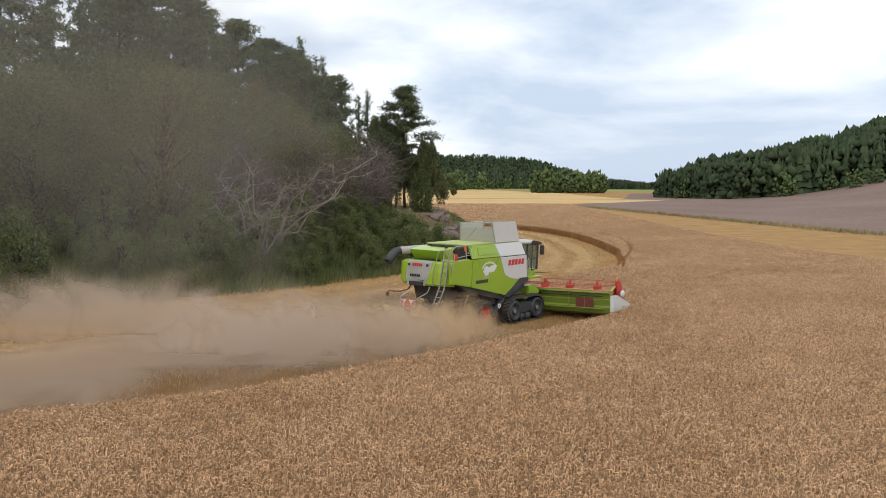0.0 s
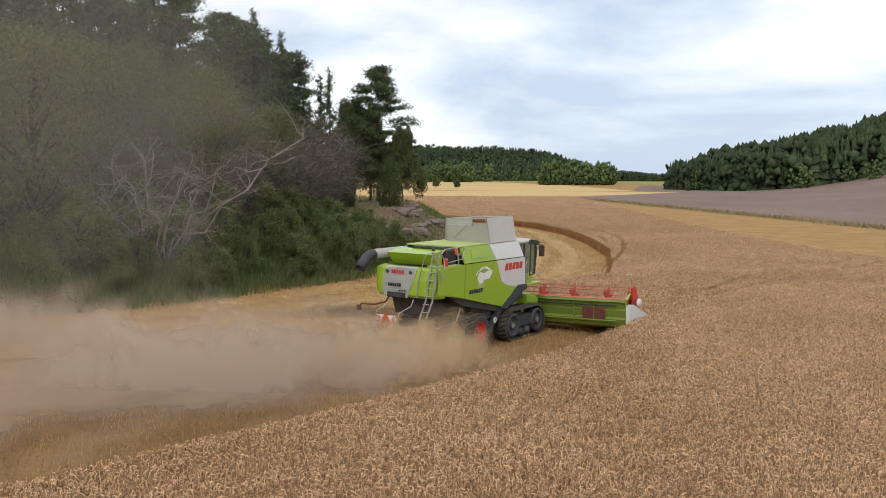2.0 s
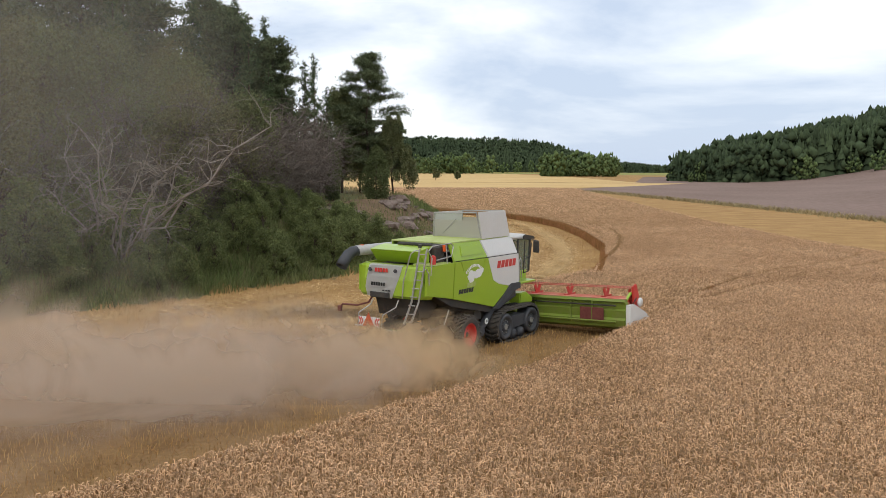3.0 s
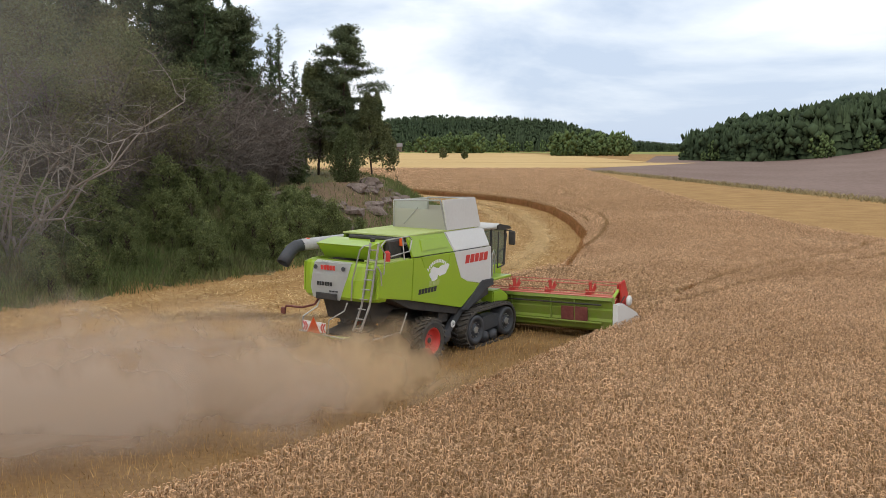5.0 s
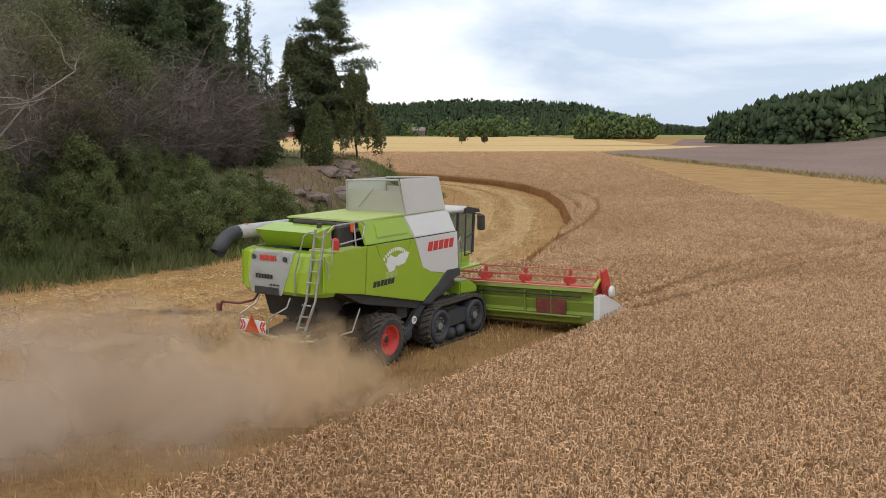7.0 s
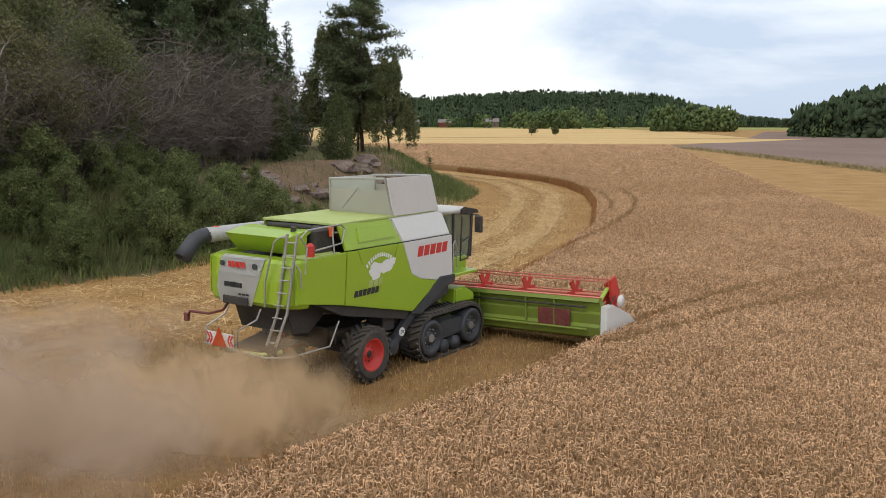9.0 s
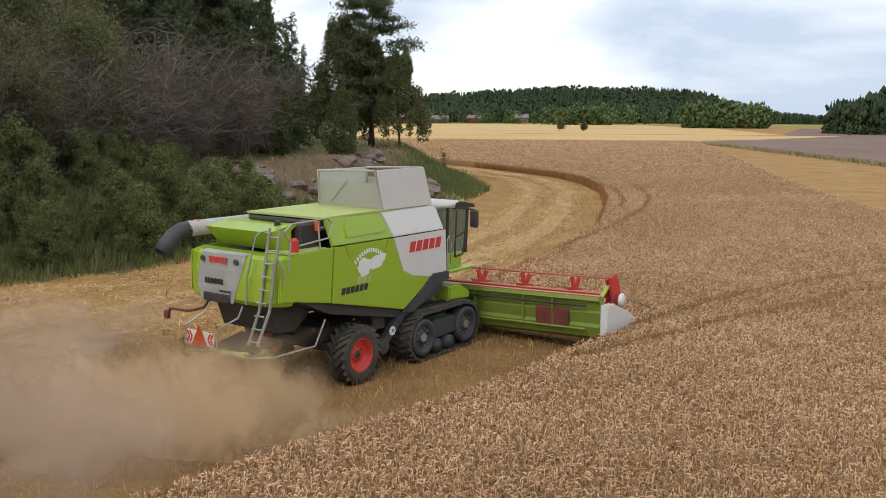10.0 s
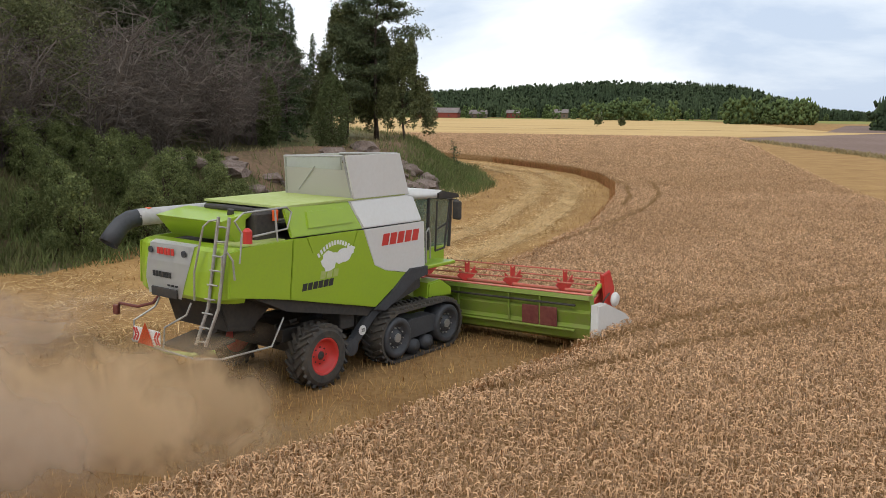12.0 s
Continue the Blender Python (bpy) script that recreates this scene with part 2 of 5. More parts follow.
def lathe(bm, profile, n=28, c=(0, 0, 0), cap=True):
    """Turns (x, radius) pairs about the x axis."""
    rings = [[bm.verts.new((c[0] + x, c[1] + r * math.cos(2 * math.pi * j / n), c[2] + r * math.sin(2 * math.pi * j / n))) for j in range(n)] for x, r in profile]
    for a, b in zip(rings, rings[1:]):
        for j in range(n):
            bm.faces.new((a[j], a[(j + 1) % n], b[(j + 1) % n], b[j]))
    if cap:
        bm.faces.new(rings[0][::-1])
        bm.faces.new(rings[-1])
    return bm


def raw_mesh(name, verts, faces_flat, sides, material):
    """A mesh from arrays: all faces have the same number of sides."""
    me = bpy.data.meshes.new(name)
    nf = len(faces_flat) // sides
    me.vertices.add(len(verts))
    me.vertices.foreach_set("co", np.ascontiguousarray(verts, dtype=np.float32).ravel())
    me.loops.add(len(faces_flat))
    me.loops.foreach_set("vertex_index", np.ascontiguousarray(faces_flat, dtype=np.int32))
    me.polygons.add(nf)
    me.polygons.foreach_set("loop_start", np.arange(nf, dtype=np.int32) * sides)
    me.polygons.foreach_set("loop_total", np.full(nf, sides, dtype=np.int32))
    me.update(calc_edges=True)
    me.materials.append(material)
    return me


def quads(centers, ax, ay):
    """Arrays of quad corners round centres from two half-axes each."""
    v = np.stack([centers - ax - ay, centers + ax - ay, centers + ax + ay, centers - ax + ay], 1).reshape(-1, 3)
    return v, np.arange(len(v))


# ---------------------------------------------------------------- the lie of the land
EDGE = np.array([(-300, -200), (-90, -10), (-45, 26), (-23, 46), (-10, 58), (-1.5, 70), (3, 85), (6.5, 100), (7, 112), (1, 133), (-25, 180), (-60, 230), (-140, 300), (-400, 420)], float)
DITCH = np.array([(130, 20), (82, 82), (58.5, 125), (53, 162), (47, 203), (40.6, 244), (30, 262)], float)
RISE = np.array([(130, 20), (82, 82), (58.5, 125), (58, 168), (60, 205), (75, 260), (100, 330), (112, 400), (122, 480), (160, 620), (300, 900)], float)
rng = np.random.default_rng(7)


def smooth(a, b, x):
    t = np.clip((np.asarray(x, float) - a) / (b - a), 0, 1)
    return t * t * (3 - 2 * t)


def side_of(line, x, y):
    """Signed distance to a polyline, positive on its left."""
    x, y = np.asarray(x, float), np.asarray(y, float)
    best, sign = np.full(x.shape, 1e9), np.zeros(x.shape)
    for (ax, ay), (bx, by) in zip(line, line[1:]):
        dx, dy = bx - ax, by - ay
        t = np.clip(((x - ax) * dx + (y - ay) * dy) / (dx * dx + dy * dy), 0, 1)
        d = np.hypot(x - ax - t * dx, y - ay - t * dy)
        s = np.sign(dx * (y - ay) - dy * (x - ax))
        near = d < best
        best, sign = np.where(near, d, best), np.where(near, s, sign)
    return best * sign


def land(x, y):
    """Height of the ground."""
    x, y = np.asarray(x, float), np.asarray(y, float)
    z = 1.5 * smooth(270, 620, y) + np.interp(x, [-420, -162, -95, -30, 30, 77, 124, 170], [8, 12, 16.5, 19.5, 19, 17, 6, 0]) * smooth(630, 800, y)
    d = side_of(EDGE, x, y)
    bank = 3.5 * smooth(0.5, 8, d) + 8.0 * smooth(11, 42, d)
    bank *= 1 - smooth(165, 230, y)
    q = side_of(RISE[::-1], x, y) * smooth(-20, 60, y)
    rise = 48 * smooth(6, 230, q) * smooth(150, 380, y) + 3.0 * smooth(5, 60, q) * smooth(60, 130, y) * (1 - smooth(180, 300, y))
    return z + bank + rise


def line_at(line, n):
    """n points evenly along a polyline."""
    line = np.asarray(line, float)
    s = np.r_[0, np.cumsum(np.hypot(*np.diff(line, axis=0).T))]
    t = np.linspace(0, s[-1], n)
    return np.stack([np.interp(t, s, line[:, 0]), np.interp(t, s, line[:, 1])], 1)


def sheet(name, left, right, n, m, lift, material, kind="structure", wave=0.0):
    """A field between two lines, laid over the land."""
    a, b = line_at(left, n), line_at(right, n)
    k = np.linspace(0, 1, m)[None, :, None]
    p = a[:, None] * (1 - k) + b[:, None] * k
    z = land(p[..., 0], p[..., 1]) + lift
    if wave:
        z = z + wave * (np.sin(p[..., 0] * 0.9 + p[..., 1] * 0.37) + np.sin(p[..., 1] * 0.71 - p[..., 0] * 0.53))
    v = np.dstack([p, z]).reshape(-1, 3)
    i = (np.arange(n - 1)[:, None] * m + np.arange(m - 1)[None]).ravel()
    f = np.stack([i, i + m, i + m + 1, i + 1], 1).ravel()
    ob = new(name, raw_mesh(name, v, f, 4, material))
    ob.data.polygons.foreach_set("use_smooth", [True] * len(ob.data.polygons))
    return tagged(ob, kind=kind)


def inside(poly, x, y):
    c = np.zeros(x.shape, bool)
    n = len(poly)
    for i in range(n):
        (x1, y1), (x2, y2) = poly[i], poly[(i + 1) % n]
        if y1 != y2:
            c ^= ((y1 > y) != (y2 > y)) & (x < (x2 - x1) * (y - y1) / (y2 - y1) + x1)
    return c


def make_ground():
    def axis(lo, hi):
        core = np.arange(lo, hi + 0.1, 2.0)
        far = np.array([40, 100, 200, 400, 800, 1600, 3200], float)
        return np.r_[(lo - far)[::-1], core, hi + far]
    xs, ys = axis(-120, 330), axis(-60, 700)
    X, Y = np.meshgrid(xs, ys)
    v = np.stack([X, Y, land(X, Y)], -1).reshape(-1, 3)
    m = len(xs)
    i = (np.arange(len(ys) - 1)[:, None] * m + np.arange(m - 1)[None]).ravel()
    f = np.stack([i, i + 1, i + m + 1, i + m], 1).ravel()
    g = new("ground", raw_mesh("ground", v, f, 4, M_STUB))
    g.data.polygons.foreach_set("use_smooth", [True] * len(g.data.polygons))
    g.data.materials.append(M_MEADOW)
    mid = v[f.reshape(-1, 4)].mean(1)
    wild = (side_of(EDGE, mid[:, 0], mid[:, 1]) > 0.5) & (mid[:, 1] < 420)
    g.data.materials.append(M_FARCON)
    deep = ((mid[:, 2] > 9) & (mid[:, 1] > 280)) | (mid[:, 1] > 640)
    g.data.polygons.foreach_set("material_index", np.where(deep, 2, wild).astype(np.int32))
    tagged(g, "pale gold grain stubble with straw scattered over it", "stubble field", kind="structure")


make_ground()
# edges of the standing crop
CUT = [(-70, 2), (-30, 16), (-12.3, 23.8), (-6.8, 26.4), (0.2, 33.4), (4.1, 37.9), (7.8, 42.3), (12.3, 49.7), (15.2, 54.0), (18.2, 60.2), (19.1, 62.9)]
OLD = [(1.5, 50.5), (5.8, 57.6), (10.0, 63.2), (13.5, 68.0), (15.4, 75.5), (17.0, 85), (17.4, 99.5), (16.8, 112), (15.0, 121.5), (12.0, 130.5), (6.5, 139), (0.5, 147.5), (-12.5, 161), (-40, 183), (-90, 210)]
FRONT = [(19.1, 62.9), (13.3, 67.2)]
GOLD = [(90, -40), (58, 20), (43, 52), (36.5, 76), (34.2, 92), (33.6, 116), (34.2, 150), (35.5, 193), (36.5, 250), (36.6, 256)]
CROP = CUT + FRONT[1:] + OLD[4:] + [(-90, 254)] + GOLD[::-1] + [(-70, -60)]

tagged(sheet("tilled_field", DITCH[:, :] + [1.5, 1], np.array([(600, 120), (500, 260), (430, 360), (330, 420), (220, 455), (100, 470), (60, 300)]), 90, 60, 0.05, M_PLOUGH), "bare greyish brown tilled soil", "field", kind="structure")
tagged(sheet("far_field", [(-160, 262), (-50, 258), (20, 262), (58, 300)], [(-260, 360), (-70, 352), (40, 350), (90, 345)], 40, 20, 0.06, M_PALE), "pale yellow ripe grain field", "field", kind="structure")
tagged(sheet("far_field_upper", [(-280, 364), (-70, 356), (40, 354), (75, 352)], [(-300, 560), (-100, 570), (30, 560), (60, 480)], 40, 20, 0.06, M_PALE), "pale yellow ripe grain field", "field", kind="structure")
tagged(sheet("far_meadow", [(-310, 562), (30, 562), (140, 500), (170, 490)], [(-330, 620), (40, 630), (200, 640), (260, 620)], 30, 8, 0.06, M_FARGREEN), "green and yellow meadow strip below the wood", "field", kind="structure")


# ---------------------------------------------------------------- standing wheat
FINE = (-16, 44, 8, 128)     # the stretch with an uneven canopy: x from, to, y from, to


def canopy():
    rows = [(p, q) for p, q in zip(line_at(CUT, 70), line_at([(-70, -60), (30, -60), (90, -40), (58, 20), (48, 42), (42, 55)], 70))]
    rows += [(p, q) for p, q in zip(line_at([CUT[-1], FRONT[1]], 8), line_at([(42, 55), (41, 59)], 8))][1:]
    rows += [(p, q) for p, q in zip(line_at([FRONT[1]] + OLD[4:], 120), line_at([(41, 59)] + GOLD[3:], 120))][1:]
    rows += [(p, q) for p, q in zip(line_at([OLD[-1], (-90, 254)], 10), line_at([(36.6, 256), (36.7, 256.3)], 10))][1:]
    a, b = np.array([r[0] for r in rows]), np.array([r[1] for r in rows])
    k = np.linspace(0, 1, 110)[None, :, None] ** 1.3
    p = a[:, None] * (1 - k) + b[:, None] * k
    n, m = p.shape[:2]
    near = (p[..., 0] > FINE[0] + 1) & (p[..., 0] < FINE[1] - 1) & (p[..., 1] > FINE[2] + 1) & (p[..., 1] < FINE[3] - 1)
    z = np.where(near, 0.3, 0.64) + land(p[..., 0], p[..., 1])
    v = np.dstack([p, z]).reshape(-1, 3)
    i = (np.arange(n - 1)[:, None] * m + np.arange(m - 1)[None]).ravel()
    f = np.stack([i, i + 1, i + m + 1, i + m], 1)
    # the side of the stand, down to the soil
    low = np.column_stack([a, land(a[:, 0], a[:, 1])])
    j = np.arange(n - 1)
    f = np.r_[f, np.stack([j * m, j * m + m, n * m + j + 1, n * m + j], 1)]
    return np.r_[v, low], f.ravel()


TRAMS = [
    np.array([(13.6, 67), (14.3, 70.3), (15, 73.8), (16.3, 78.2), (17.5, 82.4), (18.6, 87.6), (19.7, 93.8), (20.2, 101.5), (19.7, 111.2), (18.5, 116.4)]),
    np.array([(17.3, 58.6), (18.4, 60.2), (20.8, 64.1), (22.2, 65.6), (24.2, 67.9), (26.2, 69.8), (30.2, 73.3), (32.6, 76.3), (34, 79)]),
    np.array([(17, 56.6), (18.4, 58.3), (19.6, 59.6), (20.7, 61.1), (22.1, 62.6), (24, 64.5), (25.5, 66.4), (28.5, 69), (31.4, 71.5), (34.5, 75)]),
    np.array([(18.1, 93), (18.4, 98.8), (17.8, 107.8), (16.5, 114.3)])]


def tram_gap(x, y):
    """Distance to the nearest wheel track in the crop."""
    return np.min([np.abs(side_of(t, x, y)) for t in TRAMS], axis=0)


def fine_canopy():
    """The uneven top of the crop, trodden low along the wheel tracks."""
    xs, ys = np.arange(FINE[0], FINE[1], 0.2), np.arange(FINE[2], FINE[3], 0.2)
    X, Y = np.meshgrid(xs, ys)
    X, Y = X + rng.uniform(-0.06, 0.06, X.shape), Y + rng.uniform(-0.06, 0.06, Y.shape)
    patch = np.sin(X * 0.55 + 1.3 * np.sin(Y * 0.31)) * np.sin(Y * 0.47 + 1.1 * np.sin(X * 0.37))
    z = 0.645 + rng.normal(0, 0.035, X.shape) + 0.02 * patch + land(X, Y)
    z = z - 0.42 * np.exp(-(tram_gap(X, Y) / 0.24) ** 2)
    m = len(xs)
    i = (np.arange(len(ys) - 1)[:, None] * m + np.arange(m - 1)[None]).ravel()
    f = np.stack([i, i + 1, i + m + 1, i + m], 1)
    v = np.stack([X, Y, z], -1).reshape(-1, 3)
    ok = inside(CROP, v[:, 0], v[:, 1])
    f = f[ok[f].all(1)]
    used, f = np.unique(f, return_inverse=True)
    return v[used], f.ravel()


def ears(px, py, base, size, height):
    """Nodding ears on short stalks at the given places."""
    n = len(px)
    turn = rng.normal(0.6, 1.3, n)
    nod = rng.uniform(0.25, 1.0, n)
    d = np.stack([np.cos(turn), np.sin(turn), np.zeros(n)], 1)
    s = np.stack([-np.sin(turn), np.cos(turn), np.zeros(n)], 1)
    up = np.array([0, 0, 1.0])
    root = np.stack([px, py, base], 1)
    L = size * rng.uniform(0.8, 1.25, n)[:, None]
    w = L * 0.16
    p0 = root + up * (height - 0.16)
    p1 = root + up * (height * rng.uniform(0.93, 1.06, n)[:, None]) + d * L * 0.3
    p2 = p1 + d * L * (0.35 + 0.35 * nod[:, None]) + up * L * (0.55 - 0.8 * nod[:, None])
    p3 = p2 + d * L * 0.45 * (1 - 0.4 * nod[:, None]) + up * L * (0.3 - 1.0 * nod[:, None])
    v = np.stack([p0, p1 - s * w * 0.6, p1 + s * w * 0.6, p1 + up * w * 0.7, p2 - s * w, p2 + s * w, p2 + up * w * 1.1 + d * w * 0.6, p3], 1)
    f = np.array([0, 2, 1, 1, 3, 6, 1, 6, 4, 3, 2, 5, 3, 5, 6, 4, 6, 7, 6, 5, 7])
    return v.reshape(-1, 3), (np.arange(n)[:, None] * 8 + f[None]).ravel()


def straws(px, py):
    """Dry leaves and awns lying among the ears, one sliver each."""
    n = len(px)
    a, b = rng.uniform(0, 2 * math.pi, n), rng.normal(0.25, 0.45, n)
    d = np.stack([np.cos(a) * np.cos(b), np.sin(a) * np.cos(b), np.sin(b)], 1) * rng.uniform(0.09, 0.2, n)[:, None]
    s = np.stack([-np.sin(a), np.cos(a), np.zeros(n)], 1) * rng.uniform(0.006, 0.012, n)[:, None]
    r = np.stack([px, py, land(px, py) + rng.uniform(0.6, 0.76, n)], 1)
    return np.stack([r - s, r + s, r + d], 1).reshape(-1, 3), np.arange(3 * n)


def scatter(poly, x0, x1, y0, y1, density):
    n = int((x1 - x0) * (y1 - y0) * density)
    x, y = rng.uniform(x0, x1, n), rng.uniform(y0, y1, n)
    k = inside(poly, x, y)
    x, y = x[k], y[k]
    k = tram_gap(x, y) > rng.uniform(0.1, 0.32, len(x))
    return x[k], y[k]


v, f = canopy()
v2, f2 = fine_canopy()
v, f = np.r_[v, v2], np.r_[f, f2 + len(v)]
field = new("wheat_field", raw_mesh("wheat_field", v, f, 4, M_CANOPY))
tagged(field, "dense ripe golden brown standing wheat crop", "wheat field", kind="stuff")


def wheat_plants():
    zones = []
    # density falls with distance from where the camera passes
    for y0, y1, x0, x1, dens, size in [(11, 24, -12, 12, 170, 0.085), (24, 40, -12, 23, 170, 0.085), (40, 62, 3, 31, 175, 0.085), (62, 80, 12, 38, 115, 0.092), (80, 105, 15, 36, 60, 0.10), (105, 130, 4, 36, 26, 0.11), (130, 180, -34, 37, 7, 0.2), (180, 256, -80, 37, 3.5, 0.3)]:
        x, y = scatter(CROP, x0, x1, y0, y1, dens)
        zones.append(ears(x, y, land(x, y), size, 0.79))
        x, y = scatter(CROP, x0, x1, y0, y1, dens * 1.5)
        zones.append(straws(x, y))
    v = np.concatenate([z[0] for z in zones])
    off = np.cumsum([0] + [len(z[0]) for z in zones[:-1]])
    f = np.concatenate([z[1] + o for z, o in zip(zones, off)])
    ob = new("wheat_ears", raw_mesh("wheat_ears", v, f, 3, M_EAR))
    tagged(ob, "nodding ripe wheat ears above the crop", "wheat", kind="stuff")


wheat_plants()

def blades(px, py, h, w, tilt=0.25):
    """Upright thin blades: one bent quad each, at the given places."""
    n = len(px)
    a = rng.uniform(0, 2 * math.pi, n)
    s = np.stack([np.cos(a), np.sin(a), np.zeros(n)], 1) * (w * rng.uniform(0.6, 1.4, n))[:, None]
    lean = np.stack([rng.normal(0, tilt, n), rng.normal(0, tilt, n), np.ones(n)], 1)
    top = lean * (h * rng.uniform(0.6, 1.3, n))[:, None]
    r = np.stack([px, py, land(px, py) - 0.01], 1)
    v = np.stack([r - s, r + s, r + top + s * 0.5, r + top - s * 0.5], 1).reshape(-1, 3)
    return v, np.arange(len(v))


def along(line, n, spread, shift=0.0):
    p = line_at(line, 400)
    i = rng.integers(0, 399, n)
    t = rng.random(n)[:, None]
    q = p[i] * (1 - t) + p[i + 1] * t
    d = p[i + 1] - p[i]
    nrm = np.stack([-d[:, 1], d[:, 0]], 1) / np.hypot(d[:, 0], d[:, 1])[:, None]
    return (q + nrm * (rng.normal(0, spread, n) + shift)[:, None]).T


def crop_side():
    """Stalks that show along the cut sides of the crop."""
    vs = []
    for line, n, sp in ((CUT[2:], 42000, 0.09), ([FRONT[1]] + OLD[4:12], 26000, 0.12), (FRONT, 4000, 0.1)):
        x, y = along(line, n, sp)
        vs.append(blades(x, y, 0.56, 0.008, 0.10)[0])
    v = np.concatenate(vs)
    ob = new("wheat_stalks", raw_mesh("wheat_stalks", v, np.arange(len(v)), 4, M_STALK))
    tagged(ob, "dry yellow wheat stalks along the cut edge", "wheat", kind="stuff")


crop_side()


def stubble():
    poly = CUT[3:] + [(13.3, 67.2), (5.8, 60), (-3, 52), (-14, 40), (-22, 32), (-14, 25)]
    tagged(sheet("swath_floor", CUT, [(-74, 8), (-34, 23), (-16, 31), (-10, 33.5), (-4, 40), (0, 45), (5, 52.5), (10, 60), (12.9, 65)], 60, 20, 0.012, M_SWATHSOIL), "freshly cut dark stubble ground", "stubble field", kind="structure")
    x, y = rng.uniform(-20, 20, 150000), rng.uniform(25, 68, 150000)
    # drilled in rows that follow the cut edge
    d = side_of(np.array(CUT), x, y)
    k = (d > 0.05) & (d < 11.5) & (np.abs((d / 0.25) % 1 - 0.5) < 0.28)
    v1, _ = blades(x[k], y[k], 0.17, 0.007, 0.2)
    x, y = rng.uniform(-40, 18, 160000), rng.uniform(24, 135, 160000)
    k = (side_of(EDGE, x, y) < 0) & ~inside(CROP, x, y) & (rng.random(len(x)) < 0.75)
    v2, _ = blades(x[k], y[k], 0.13, 0.012, 0.7)
    v = np.r_[v1, v2]
    ob = new("stubble", raw_mesh("stubble", v, np.arange(len(v)), 4, M_STUBBLADE))
    tagged(ob, "short golden brown cut stubble in drilled rows", "stubble", kind="stuff")
    # loose straw in windrows between the earlier passes
    vs = []
    for off in (3.2, 6.0, 11.5):
        line = np.array(OLD[3:12]) + 0
        x, y = along(line, 16000, 0.5 + 0.02 * off, off)
        a = rng.uniform(0, math.pi, len(x))
        ax = np.stack([np.cos(a), np.sin(a), rng.normal(0, 0.15, len(x))], 1) * 0.16
        ay = np.stack([-np.sin(a), np.cos(a), np.zeros(len(x))], 1) * 0.016
        c = np.stack([x, y, land(x, y) + rng.uniform(0.03, 0.16, len(x))], 1)
        vs.append(quads(c, ax, ay)[0])
    for off, n in ((-3, 5000), (-7, 6000), (-11, 5000)):
        x, y = along(EDGE[2:7], n, 0.9, off)
        k = ~inside(CROP, x, y)
        x, y = x[k], y[k]
        a = rng.uniform(0, math.pi, len(x))
        ax = np.stack([np.cos(a), np.sin(a), rng.normal(0, 0.15, len(x))], 1) * 0.17
        ay = np.stack([-np.sin(a), np.cos(a), np.zeros(len(x))], 1) * 0.014
        vs.append(quads(np.stack([x, y, land(x, y) + rng.uniform(0.03, 0.2, len(x))], 1), ax, ay)[0])
    for off in (3.2, 6.0, 11.5):
        p = line_at(OLD[3:12], 60)
        d = np.gradient(p, axis=0)
        nrm = np.stack([-d[:, 1], d[:, 0]], 1) / np.hypot(d[:, 0], d[:, 1])[:, None]
        tagged(sheet("straw_windrow", p + nrm * (off - 0.55), p + nrm * (off + 0.55), 90, 7, 0.035, M_STRAW, wave=0.008), "pale straw windrow curving over stubble", "straw", kind="structure")
    v = np.concatenate(vs)
    tagged(new("straw", raw_mesh("straw", v, np.arange(len(v)), 4, M_STRAW)), "loose pale straw lying in windrows on stubble", "straw", kind="stuff")


stubble()

# the strip that is mown during the clip, in slices across the header's way
SLICES = 26


def swath_lines():
    def cut_part(line, a, b, n):
        p = line_at(line, 600)
        i = np.argmin(np.hypot(*(p - a).T))
        j = np.argmin(np.hypot(*(p - b).T))
        return line_at(p[i:j + 1], n)
    r = cut_part(CUT, np.array([8.3, 43.2]), np.array([19.1, 62.9]), SLICES + 1)
    l = cut_part(OLD[:4], np.array([1.5, 50.5]), np.array([13.3, 67.2]), SLICES + 1)
    return l, r


def wheat_slices():
    l, r = swath_lines()
    made = []
    for i in range(SLICES):
        poly = [tuple(l[i]), tuple(l[i + 1]), tuple(r[i + 1]), tuple(r[i])]
        xs, ys = [p[0] for p in poly], [p[1] for p in poly]
        x, y = scatter(poly, min(xs), max(xs), min(ys), max(ys), 75)
        v1, f1 = ears(x, y, land(x, y), 0.1, 0.8)
        cs = np.array([(px, py, z) for z in (0.66, 0.0) for px, py in poly])
        q = np.array([0, 1, 2, 0, 2, 3, 0, 4, 5, 0, 5, 1, 3, 2, 6, 3, 6, 7, 0, 3, 7, 0, 7, 4, 1, 5, 6, 1, 6, 2])
        me = raw_mesh("wheat_strip", np.r_[v1, cs], np.r_[f1, q + len(v1)], 3, M_EAR)
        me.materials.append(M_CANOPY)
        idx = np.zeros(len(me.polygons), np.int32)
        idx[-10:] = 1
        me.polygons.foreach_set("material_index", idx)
        made.append(tagged(new("wheat_strip", me), "strip of ripe wheat in front of the header", "wheat", "wheat strips", "stuff"))
    return made, r


STRIPS, STRIP_EDGE = wheat_slices()


# ---------------------------------------------------------------- the combine harvester
# in its own space: y ahead, x to its right side, z up from the soil under the tracks
HEAD = pose(0, 0, 0, 0, -2.0, 0)


